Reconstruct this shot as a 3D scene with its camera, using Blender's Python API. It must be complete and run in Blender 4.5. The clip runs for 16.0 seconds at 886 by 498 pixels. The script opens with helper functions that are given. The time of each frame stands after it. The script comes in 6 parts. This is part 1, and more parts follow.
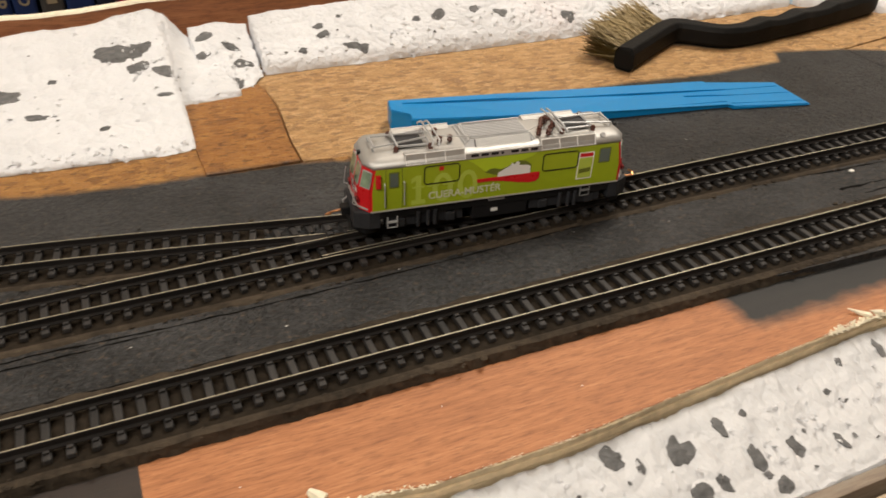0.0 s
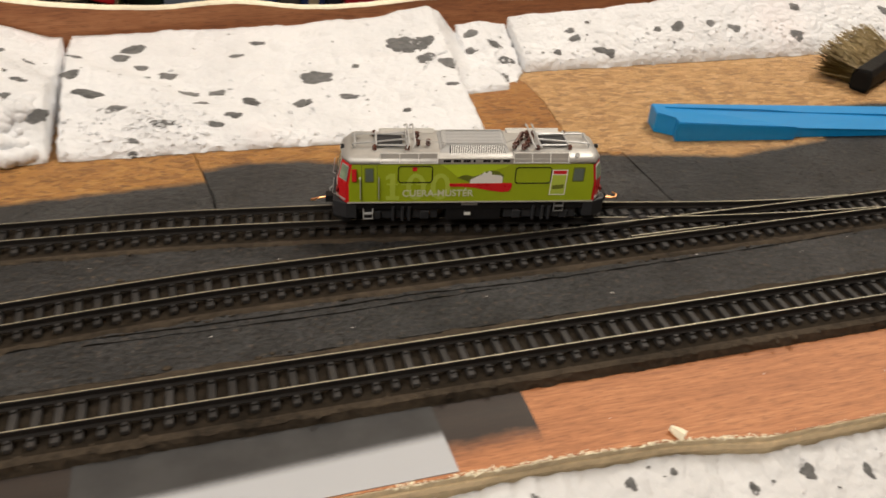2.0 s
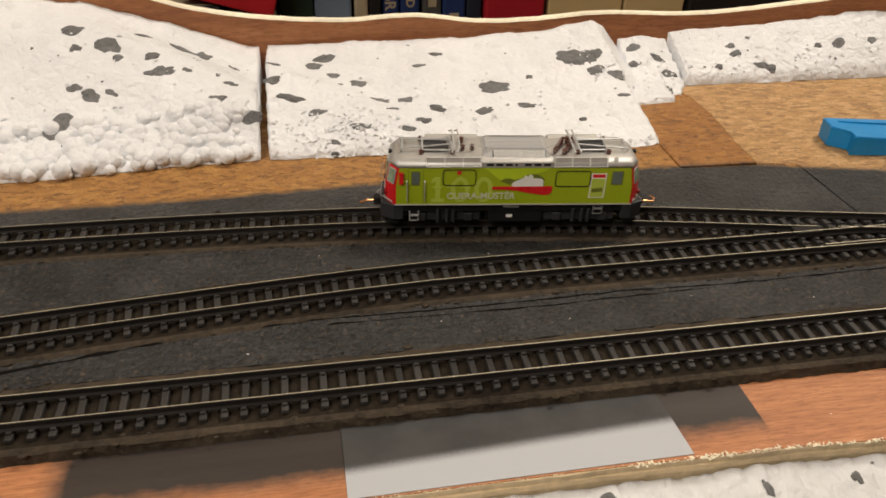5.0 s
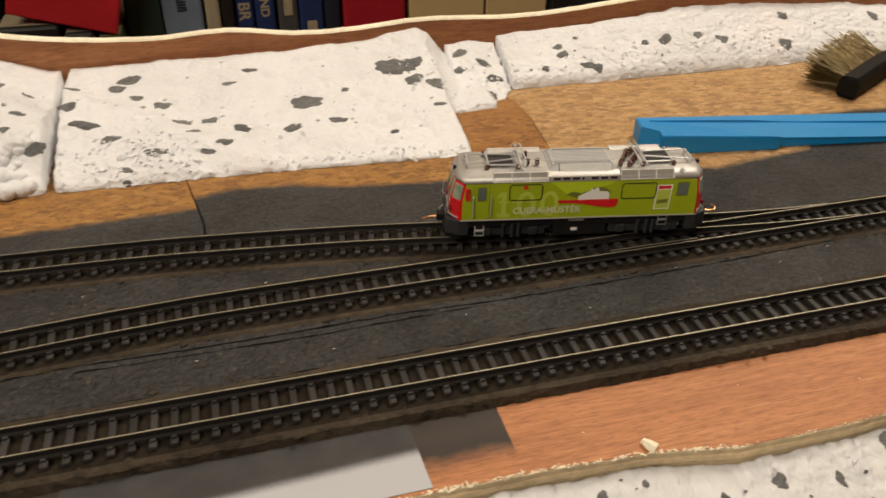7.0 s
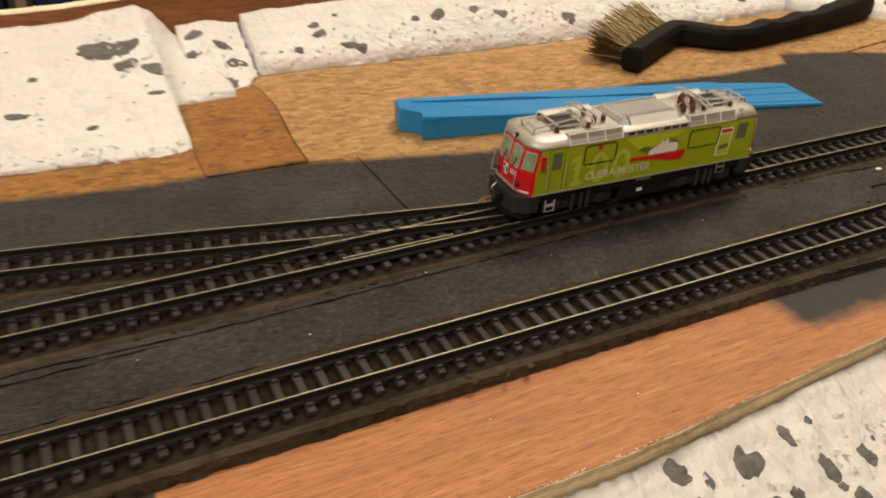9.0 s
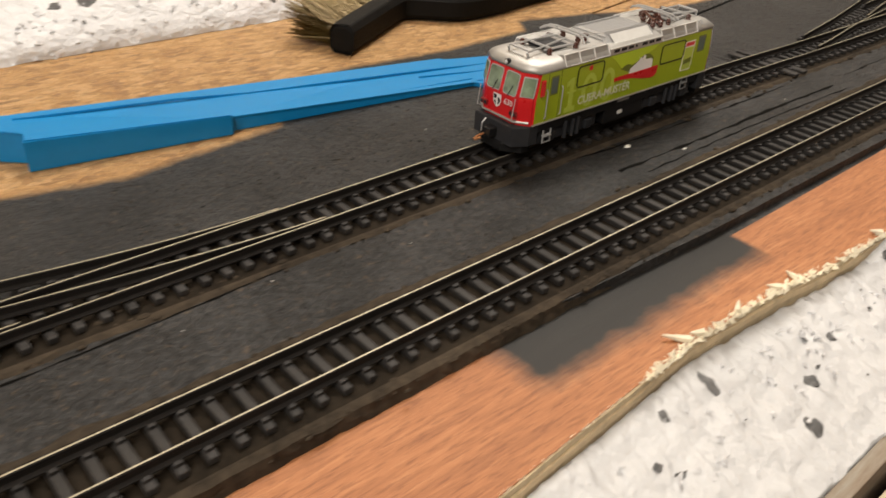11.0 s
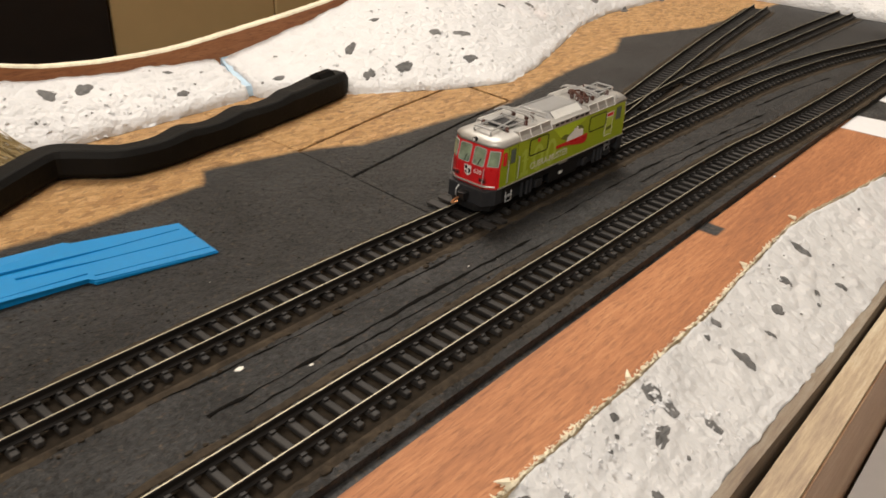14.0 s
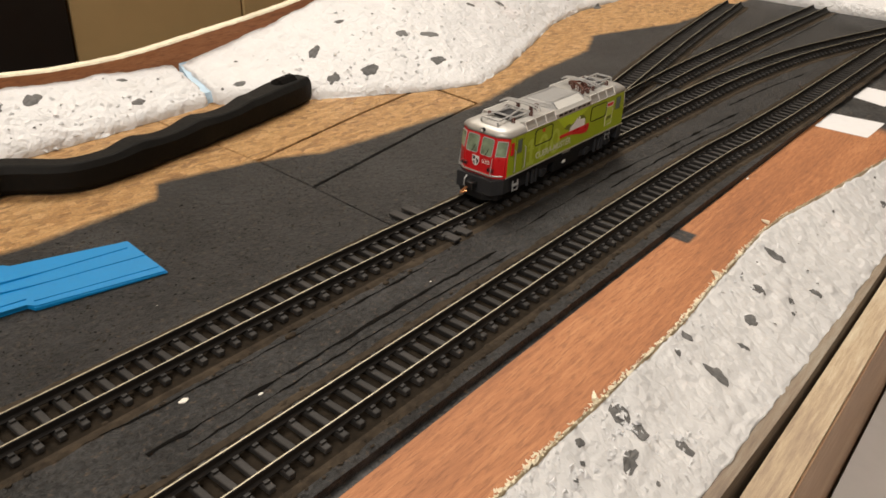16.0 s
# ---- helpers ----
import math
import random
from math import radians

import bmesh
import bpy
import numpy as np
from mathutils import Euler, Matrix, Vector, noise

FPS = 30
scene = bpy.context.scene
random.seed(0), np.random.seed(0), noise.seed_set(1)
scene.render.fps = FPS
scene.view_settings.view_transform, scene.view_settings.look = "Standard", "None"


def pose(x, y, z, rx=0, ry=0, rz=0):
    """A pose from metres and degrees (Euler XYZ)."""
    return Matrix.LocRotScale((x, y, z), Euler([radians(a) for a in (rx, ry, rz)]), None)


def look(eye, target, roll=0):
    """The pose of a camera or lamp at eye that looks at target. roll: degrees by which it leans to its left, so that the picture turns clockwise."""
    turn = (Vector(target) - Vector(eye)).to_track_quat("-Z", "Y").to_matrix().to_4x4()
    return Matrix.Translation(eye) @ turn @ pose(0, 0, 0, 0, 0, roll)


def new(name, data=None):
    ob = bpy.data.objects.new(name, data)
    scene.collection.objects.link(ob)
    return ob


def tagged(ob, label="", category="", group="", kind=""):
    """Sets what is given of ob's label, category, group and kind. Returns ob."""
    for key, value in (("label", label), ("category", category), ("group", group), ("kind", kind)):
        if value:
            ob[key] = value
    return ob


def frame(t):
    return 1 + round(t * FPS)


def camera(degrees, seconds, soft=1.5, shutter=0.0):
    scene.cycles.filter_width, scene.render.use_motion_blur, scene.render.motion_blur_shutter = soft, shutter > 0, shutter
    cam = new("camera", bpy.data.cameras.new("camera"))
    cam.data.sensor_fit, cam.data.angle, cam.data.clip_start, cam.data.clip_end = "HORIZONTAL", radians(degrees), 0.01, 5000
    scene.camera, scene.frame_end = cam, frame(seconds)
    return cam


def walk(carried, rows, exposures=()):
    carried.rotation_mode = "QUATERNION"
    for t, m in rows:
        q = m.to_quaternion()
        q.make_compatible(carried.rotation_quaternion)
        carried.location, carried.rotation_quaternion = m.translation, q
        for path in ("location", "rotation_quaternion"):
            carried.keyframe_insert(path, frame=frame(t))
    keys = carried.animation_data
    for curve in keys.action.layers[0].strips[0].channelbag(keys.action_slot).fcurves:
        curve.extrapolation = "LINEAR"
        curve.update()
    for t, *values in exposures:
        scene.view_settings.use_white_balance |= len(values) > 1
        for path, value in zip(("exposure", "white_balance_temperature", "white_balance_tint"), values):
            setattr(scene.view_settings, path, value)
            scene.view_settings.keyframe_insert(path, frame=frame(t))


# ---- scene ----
def eye(x, y, z, turn, pitch, roll):
    """A camera pose: metres, then degrees of turn to the left from +y, of pitch up and of roll."""
    return pose(x, y, z, 0, 0, turn) @ pose(0, 0, 0, 90 + pitch, 0, 0) @ pose(0, 0, 0, 0, 0, roll)


cam = camera(58.63, 16.0, soft=1.65, shutter=0.5)
PATH = [
    (0.0, eye(-0.4450, -0.1262, 0.1231, -24.97, -34.23, 2.11)),
    (0.5, eye(-0.4562, -0.1246, 0.1230, -23.36, -34.38, 2.57)),
    (1.0, eye(-0.4724, -0.1280, 0.1279, -21.85, -34.25, 3.02)),
    (1.5, eye(-0.4933, -0.1298, 0.1297, -19.70, -34.27, 3.28)),
    (2.0, eye(-0.5155, -0.1320, 0.1325, -17.50, -34.55, 3.31)),
    (2.5, eye(-0.5361, -0.1348, 0.1344, -15.24, -34.36, 3.01)),
    (3.0, eye(-0.5573, -0.1391, 0.1329, -13.12, -34.14, 3.10)),
    (3.2, eye(-0.5636, -0.1415, 0.1337, -12.38, -33.72, 3.40)),
    (5.3, eye(-0.5537, -0.1370, 0.1351, -11.20, -33.70, 1.61)),
    (5.5, eye(-0.5464, -0.1368, 0.1359, -11.65, -33.82, 1.52)),
    (6.0, eye(-0.5309, -0.1379, 0.1366, -12.68, -33.76, 1.17)),
    (6.5, eye(-0.5179, -0.1389, 0.1367, -13.98, -33.75, 1.01)),
    (7.0, eye(-0.5058, -0.1378, 0.1381, -15.81, -33.83, 0.88)),
    (7.5, eye(-0.4960, -0.1345, 0.1357, -18.05, -33.45, 0.97)),
    (8.0, eye(-0.4843, -0.1326, 0.1321, -20.44, -33.39, 1.46)),
    (8.5, eye(-0.4696, -0.1267, 0.1256, -23.42, -33.09, 2.08)),
    (9.0, eye(-0.4553, -0.1101, 0.1097, -28.04, -32.61, 3.16)),
    (9.2, eye(-0.4490, -0.1040, 0.1030, -29.51, -32.64, 3.32)),
    (11.3, eye(-0.3787, -0.0802, 0.0879, -44.24, -31.85, 4.00)),
    (11.5, eye(-0.3709, -0.0809, 0.0905, -44.79, -31.00, 4.13)),
    (12.0, eye(-0.3547, -0.0814, 0.0961, -46.83, -29.55, 3.72)),
    (12.5, eye(-0.3349, -0.0842, 0.1009, -48.57, -28.64, 3.61)),
    (13.0, eye(-0.3214, -0.0867, 0.1027, -49.67, -28.72, 3.61)),
    (13.5, eye(-0.3132, -0.0885, 0.1063, -50.45, -28.63, 3.53)),
    (14.0, eye(-0.3024, -0.0903, 0.1086, -50.91, -28.55, 3.27)),
    (14.5, eye(-0.2950, -0.0909, 0.1086, -51.48, -28.57, 3.29)),
    (15.0, eye(-0.2926, -0.0904, 0.1084, -51.83, -28.71, 3.26)),
    (15.5, eye(-0.2895, -0.0888, 0.1093, -52.20, -28.81, 3.10)),
    (16.0, eye(-0.2906, -0.0885, 0.1091, -52.24, -28.79, 2.86)),
]
walk(cam, PATH, exposures=[(0.0, 0.03, 6420, 10), (3.2, 0.0, 6420, 10), (5.5, -0.09, 6620, 10), (6.5, -0.12, 6800, 10), (8.0, -0.12, 7100, 10), (9.0, -0.08, 7450, 10), (9.2, -0.06, 7450, 10), (11.5, 0.2, 6280, 10), (12.0, 0.17, 6280, 10), (12.5, 0.08, 6350, 10), (13.5, 0.02, 6400, 10), (16.0, 0.0, 6420, 10)])

# ---- world and lights ----
world = bpy.data.worlds.new("world")
scene.world = world
world.use_nodes = True
world.node_tree.nodes["Background"].inputs[0].default_value = (1.0, 0.86, 0.7, 1)
world.node_tree.nodes["Background"].inputs[1].default_value = 0.05


def area_lamp(name, at, target, size, power, color):
    data = bpy.data.lights.new(name, "AREA")
    data.shape, data.size, data.energy, data.color = "DISK", size, power, color
    ob = new(name, data)
    ob.matrix_world = look(at, target)
    return ob


area_lamp("ceiling_lamp_light", (0.32, 0.48, 1.40), (-0.20, 0.05, 0.0), 0.6, 21.5, (1.0, 0.90, 0.77))
# Added fill with no lamp behind it; it lights the engine's front and side.
area_lamp("room_lamp_light", (-1.25, -0.55, 1.35), (-0.3, 0.05, 0.0), 1.0, 25.0, (1.0, 0.91, 0.79))


# ---- materials ----
def material(name):
    m = bpy.data.materials.new(name)
    m.use_nodes = True
    return m, m.node_tree.nodes, m.node_tree.links, m.node_tree.nodes["Principled BSDF"]


def coords(nodes, links, scale=(1, 1, 1)):
    c = nodes.new("ShaderNodeTexCoord")
    mp = nodes.new("ShaderNodeMapping")
    mp.inputs["Scale"].default_value = scale
    links.new(c.outputs["Object"], mp.inputs["Vector"])
    return mp.outputs["Vector"]


def noise_tex(nodes, links, vec, scale, detail=4.0, rough=0.6):
    n = nodes.new("ShaderNodeTexNoise")
    n.inputs["Scale"].default_value, n.inputs["Detail"].default_value, n.inputs["Roughness"].default_value = scale, detail, rough
    links.new(vec, n.inputs["Vector"])
    return n.outputs["Fac"]


def ramp(nodes, links, fac, *stops):
    r = nodes.new("ShaderNodeValToRGB")
    e = r.color_ramp.elements
    while len(e) < len(stops):
        e.new(0.5)
    for k, (p, c) in zip(e, stops):
        k.position, k.color = p, (*c, 1)
    links.new(fac, r.inputs["Fac"])
    return r.outputs["Color"]


def mix(nodes, links, fac, a, b, how="MIX"):
    n = nodes.new("ShaderNodeMix")
    n.data_type, n.blend_type = "RGBA", how
    for sock, v in ((n.inputs["Factor"], fac), (n.inputs["A"], a), (n.inputs["B"], b)):
        if isinstance(v, (int, float)):
            sock.default_value = v
        elif isinstance(v, tuple):
            sock.default_value = (*v, 1)
        else:
            links.new(v, sock)
    return n.outputs["Result"]


def math_node(nodes, links, op, a, b=0.0):
    n = nodes.new("ShaderNodeMath")
    n.operation = op
    for sock, v in zip(n.inputs, (a, b)):
        if isinstance(v, (int, float)):
            sock.default_value = v
        else:
            links.new(v, sock)
    return n.outputs[0]


def bump(nodes, links, bsdf, height, distance, strength=1.0):
    b = nodes.new("ShaderNodeBump")
    b.inputs["Distance"].default_value, b.inputs["Strength"].default_value = distance, strength
    links.new(height, b.inputs["Height"])
    links.new(b.outputs["Normal"], bsdf.inputs["Normal"])


def plain(name, color, rough=0.5, metal=0.0, vary=0.12, grain=900.0, relief=0.00004, gloss=0.5):
    """A painted, plastic or metal surface with slight unevenness."""
    m, n, l, p = material(name)
    v = coords(n, l)
    f = noise_tex(n, l, v, grain, 5)
    big = noise_tex(n, l, v, grain / 14, 3)
    lo, hi = tuple(c * (1 - vary) for c in color), tuple(min(1, c * (1 + vary)) for c in color)
    c = ramp(n, l, math_node(n, l, "ADD", math_node(n, l, "MULTIPLY", f, 0.5), math_node(n, l, "MULTIPLY", big, 0.5)), (0.35, lo), (0.65, hi))
    l.new(c, p.inputs["Base Color"])
    l.new(math_node(n, l, "ADD", math_node(n, l, "MULTIPLY", f, 0.2), rough - 0.1), p.inputs["Roughness"])
    p.inputs["Metallic"].default_value = metal
    p.inputs["Specular IOR Level"].default_value = gloss
    if relief:
        bump(n, l, p, f, relief)
    return m


def masked_bound(n, l, pos, points, soft, lower=False):
    """1 on one side of a wavy boundary y(x) through the given points, fading over soft metres."""
    sep = n.new("ShaderNodeSeparateXYZ")
    l.new(pos, sep.inputs[0])
    curve = n.new("ShaderNodeFloatCurve")
    x0, x1 = points[0][0], points[-1][0]
    y0, y1 = min(p[1] for p in points) - 0.01, max(p[1] for p in points) + 0.01
    cv = curve.mapping.curves[0]
    while len(cv.points) < len(points):
        cv.points.new(0.5, 0.5)
    for cp, (x, y) in zip(cv.points, points):
        cp.location = ((x - x0) / (x1 - x0), (y - y0) / (y1 - y0))
        cp.handle_type = "VECTOR"
    curve.mapping.update()
    l.new(math_node(n, l, "DIVIDE", math_node(n, l, "SUBTRACT", sep.outputs[0], x0), x1 - x0), curve.inputs["Value"])
    bound = math_node(n, l, "ADD", math_node(n, l, "MULTIPLY", curve.outputs[0], y1 - y0), y0)
    wav = math_node(n, l, "MULTIPLY", math_node(n, l, "SUBTRACT", noise_tex(n, l, pos, 160, 5), 0.5), soft * 2.2)
    d = math_node(n, l, "SUBTRACT", math_node(n, l, "ADD", bound, wav), sep.outputs[1])
    r = n.new("ShaderNodeMapRange")
    r.inputs["From Min"].default_value, r.inputs["From Max"].default_value = -soft, soft
    l.new(d, r.inputs["Value"])
    return r.outputs[0]


def world_pos(n):
    return n.new("ShaderNodeNewGeometry").outputs["Position"]


def box_mask(n, l, pos, x0, x1, y0, y1, soft):
    sep = n.new("ShaderNodeSeparateXYZ")
    l.new(pos, sep.inputs[0])
    wob = math_node(n, l, "MULTIPLY", math_node(n, l, "SUBTRACT", noise_tex(n, l, pos, 120, 4), 0.5), soft * 2)
    out = None
    for s, a, b in ((sep.outputs[0], x0, x1), (sep.outputs[1], y0, y1)):
        for lim, sign in ((a, 1), (b, -1)):
            d = math_node(n, l, "ADD", math_node(n, l, "MULTIPLY", math_node(n, l, "SUBTRACT", s, lim), sign), wob)
            r = n.new("ShaderNodeMapRange")
            r.inputs["From Min"].default_value, r.inputs["From Max"].default_value = -soft, soft
            l.new(d, r.inputs["Value"])
            out = r.outputs[0] if out is None else math_node(n, l, "MULTIPLY", out, r.outputs[0])
    return out


BLACK_A, BLACK_B = (0.007, 0.0075, 0.008), (0.070, 0.071, 0.074)


def black_paint(n, l, pos, k=1.0):
    f = noise_tex(n, l, pos, 700, 6, 0.75)
    g = noise_tex(n, l, pos, 42, 5, 0.7)
    c = ramp(n, l, math_node(n, l, "ADD", math_node(n, l, "MULTIPLY", f, 0.6), math_node(n, l, "MULTIPLY", g, 0.4)), (0.42, tuple(v * k for v in BLACK_A)), (0.5, tuple(v * k * 0.45 for v in BLACK_B)), (0.6, tuple(v * k for v in BLACK_B)))
    speck = ramp(n, l, noise_tex(n, l, pos, 560, 3, 0.65), (0.58, (0, 0, 0)), (0.7, (1, 1, 1)))
    c = mix(n, l, math_node(n, l, "MULTIPLY", speck, 0.55), c, (0.15, 0.105, 0.066))
    # Pits stay flat here; the shade inside them is mixed into the paint.
    pits = ramp(n, l, noise_tex(n, l, pos, 620, 2, 0.5), (0.60, (0, 0, 0)), (0.65, (1, 1, 1)))
    return mix(n, l, math_node(n, l, "MULTIPLY", pits, 0.85), c, (0.006, 0.005, 0.005))


def board_material(name, tone=(1, 1, 1), paint=1.0, relief=0.0007, gloss=0.5, crack=0.75, line=None):
    """Chip board, painted black up to a ragged line along the tracks."""
    m, n, l, p = material(name)
    pos = world_pos(n)
    vor = n.new("ShaderNodeTexVoronoi")
    vor.inputs["Scale"].default_value = 420
    mp = n.new("ShaderNodeMapping")
    mp.inputs["Scale"].default_value = (0.6, 1.25, 1)
    l.new(pos, mp.inputs["Vector"])
    warp = n.new("ShaderNodeVectorMath")
    warp.operation = "MULTIPLY_ADD"
    nz = n.new("ShaderNodeTexNoise")
    nz.inputs["Scale"].default_value = 260
    l.new(pos, nz.inputs["Vector"])
    l.new(nz.outputs["Color"], warp.inputs[0])
    warp.inputs[1].default_value = (0.0025, 0.0025, 0.0025)
    l.new(mp.outputs["Vector"], warp.inputs[2])
    l.new(warp.outputs[0], vor.inputs["Vector"])
    sepc = n.new("ShaderNodeSeparateColor")
    l.new(vor.outputs["Color"], sepc.inputs[0])
    chips = ramp(n, l, sepc.outputs[0], (0.0, (0.17 * tone[0], 0.07 * tone[1], 0.02 * tone[2])), (0.25, (0.37 * tone[0], 0.185 * tone[1], 0.062 * tone[2])), (0.7, (0.50 * tone[0], 0.275 * tone[1], 0.105 * tone[2])), (1.0, (0.62 * tone[0], 0.39 * tone[1], 0.18 * tone[2])))
    fine = noise_tex(n, l, pos, 1400, 4)
    chips = mix(n, l, 0.45, chips, ramp(n, l, fine, (0.3, (0.20 * tone[0], 0.09 * tone[1], 0.028 * tone[2])), (0.7, (0.62 * tone[0], 0.37 * tone[1], 0.15 * tone[2]))))
    cracks = ramp(n, l, noise_tex(n, l, mp.outputs["Vector"], 430, 3, 0.6), (0.57, (0, 0, 0)), (0.66, (1, 1, 1)))
    chips = mix(n, l, math_node(n, l, "MULTIPLY", cracks, crack), chips, (0.12 * tone[0], 0.05 * tone[1], 0.014 * tone[2]))
    glints = ramp(n, l, noise_tex(n, l, warp.outputs[0], 700, 3, 0.6), (0.60, (0, 0, 0)), (0.68, (1, 1, 1)))
    chips = mix(n, l, math_node(n, l, "MULTIPLY", glints, 0.45), chips, (0.74 * tone[0], 0.50 * tone[1], 0.22 * tone[2]))
    black = black_paint(n, l, pos, paint)
    mask = masked_bound(n, l, pos, line or BLACK_LINE, 0.0018)
    l.new(mix(n, l, mask, chips, black), p.inputs["Base Color"])
    l.new(math_node(n, l, "ADD", math_node(n, l, "MULTIPLY", fine, 0.3), 0.42), p.inputs["Roughness"])
    p.inputs["Specular IOR Level"].default_value = gloss
    bump(n, l, p, math_node(n, l, "ADD", fine, math_node(n, l, "MULTIPLY", noise_tex(n, l, pos, 420, 3), 1.8)), relief)
    return m


# upper limit of the black paint on the boards, from one end of the layout to the other
BLACK_LINE = [(-0.66, 0.1005), (-0.565, 0.109), (-0.535, 0.111), (-0.5215, 0.113), (-0.509, 0.115), (-0.492, 0.1135), (-0.475, 0.108), (-0.447, 0.104), (-0.392, 0.101),
              (-0.372, 0.096), (-0.335, 0.088), (-0.29, 0.094), (-0.275, 0.122), (-0.246, 0.121), (-0.211, 0.117), (-0.170, 0.119), (-0.164, 0.129), (-0.130, 0.121), (-0.106, 0.110),
              (-0.022, 0.104), (0.04, 0.114), (0.095, 0.118), (0.128, 0.133), (0.20, 0.113), (0.24, 0.112)]


def plywood_material(name, painted=True, tint=(1, 1, 1)):
    m, n, l, p = material(name)
    pos = world_pos(n)
    mp = n.new("ShaderNodeMapping")
    mp.inputs["Scale"].default_value = (0.085, 1, 1)
    l.new(pos, mp.inputs["Vector"])
    a = noise_tex(n, l, mp.outputs["Vector"], 800, 8, 0.78)
    b = noise_tex(n, l, mp.outputs["Vector"], 60, 3)
    mp2 = n.new("ShaderNodeMapping")
    mp2.inputs["Scale"].default_value = (0.13, 1, 1)
    l.new(pos, mp2.inputs["Vector"])
    pores = noise_tex(n, l, mp2.outputs["Vector"], 1700, 3)
    s = math_node(n, l, "ADD", math_node(n, l, "MULTIPLY", a, 0.6), math_node(n, l, "MULTIPLY", b, 0.4))
    t = tint
    c = ramp(n, l, s, (0.36, (0.25 * t[0], 0.098 * t[1], 0.044 * t[2])), (0.5, (0.42 * t[0], 0.172 * t[1], 0.07 * t[2])), (0.64, (0.56 * t[0], 0.265 * t[1], 0.12 * t[2])))
    c = mix(n, l, math_node(n, l, "MULTIPLY", ramp(n, l, pores, (0.53, (0, 0, 0)), (0.62, (1, 1, 1))), 0.5 if t[2] < 1.2 else 0.1), c, (0.2 * t[0], 0.075 * t[1], 0.035 * t[2]))
    if painted:
        black = black_paint(n, l, pos)
        m1 = box_mask(n, l, pos, -0.616, -0.40, -0.0205, 0.2, 0.0028)
        m2 = math_node(n, l, "MULTIPLY", box_mask(n, l, pos, -0.309, -0.22, -0.0192, 0.2, 0.003), box_mask(n, l, pos, -0.5, -0.2362, -0.2, 0.2, 0.0008))
        m3 = box_mask(n, l, pos, -0.0755, -0.068, -0.0165, 0.2, 0.0006)
        sep = n.new("ShaderNodeSeparateXYZ")
        l.new(pos, sep.inputs[0])
        m5 = math_node(n, l, "GREATER_THAN", sep.outputs[1], -0.0105)
        m5 = math_node(n, l, "MULTIPLY", m5, math_node(n, l, "GREATER_THAN", sep.outputs[0], -0.24))
        m6 = box_mask(n, l, pos, 0.084, 0.6, -0.045, 0.2, 0.004)
        cut = math_node(n, l, "LESS_THAN", sep.outputs[0], -0.4545)
        m1 = math_node(n, l, "MULTIPLY", math_node(n, l, "MULTIPLY", m1, cut), math_node(n, l, "ADD", math_node(n, l, "MULTIPLY", a, 0.1), 0.92))
        mask = math_node(n, l, "MAXIMUM", m1, math_node(n, l, "MAXIMUM", m2, math_node(n, l, "MAXIMUM", m3, math_node(n, l, "MAXIMUM", m5, m6))))
        c = mix(n, l, mask, c, mix(n, l, math_node(n, l, "MAXIMUM", m1, m2), black, ramp(n, l, b, (0.4, (0.013, 0.0125, 0.012)), (0.6, (0.023, 0.022, 0.021)))))
    l.new(c, p.inputs["Base Color"])
    p.inputs["Roughness"].default_value = 0.62
    bump(n, l, p, a, 0.00012)
    return m


def styro_material(name, base=(0.81, 0.822, 0.838), relief=0.0015, stretch=(1, 1, 1)):
    m, n, l, p = material(name)
    pos = world_pos(n)
    mp = n.new("ShaderNodeMapping")
    mp.inputs["Scale"].default_value = stretch
    l.new(pos, mp.inputs["Vector"])
    pos = mp.outputs["Vector"]
    vor = n.new("ShaderNodeTexVoronoi")
    vor.inputs["Scale"].default_value = 300
    l.new(pos, vor.inputs["Vector"])
    v2 = n.new("ShaderNodeTexVoronoi")
    v2.feature = "DISTANCE_TO_EDGE"
    v2.inputs["Scale"].default_value = 300
    l.new(pos, v2.inputs["Vector"])
    big = noise_tex(n, l, pos, 45, 4)
    fine = noise_tex(n, l, pos, 800, 4)
    c = ramp(n, l, big, (0.3, tuple(b * 0.9 for b in base)), (0.6, base))
    cell = n.new("ShaderNodeSeparateColor")
    l.new(vor.outputs["Color"], cell.inputs[0])
    c = mix(n, l, math_node(n, l, "MULTIPLY", ramp(n, l, cell.outputs[1], (0.55, (0, 0, 0)), (1.0, (1, 1, 1))), 0.1), c, tuple(b * 0.62 for b in base))
    sepc = n.new("ShaderNodeSeparateColor")
    l.new(vor.outputs["Color"], sepc.inputs[0])
    grey = ramp(n, l, math_node(n, l, "ADD", math_node(n, l, "MULTIPLY", sepc.outputs[0], 0.7), math_node(n, l, "MULTIPLY", noise_tex(n, l, pos, 70, 3), 0.55)), (0.93, (0, 0, 0)), (0.96, (1, 1, 1)))
    c = mix(n, l, math_node(n, l, "MULTIPLY", grey, 0.1), c, (0.25, 0.25, 0.25))
    pink = ramp(n, l, noise_tex(n, l, pos, 22, 2), (0.62, (0, 0, 0)), (0.72, (1, 1, 1)))
    c = mix(n, l, math_node(n, l, "MULTIPLY", pink, 0.25), c, (0.80, 0.68, 0.68))
    l.new(c, p.inputs["Base Color"])
    p.inputs["Roughness"].default_value = 0.55
    p.inputs["Subsurface Weight"].default_value = 0.0
    h = math_node(n, l, "ADD", math_node(n, l, "MULTIPLY", v2.outputs["Distance"], 0.8), math_node(n, l, "ADD", math_node(n, l, "MULTIPLY", fine, 0.5), math_node(n, l, "MULTIPLY", noise_tex(n, l, pos, 130, 4), 1.6)))
    bump(n, l, p, h, relief)
    return m


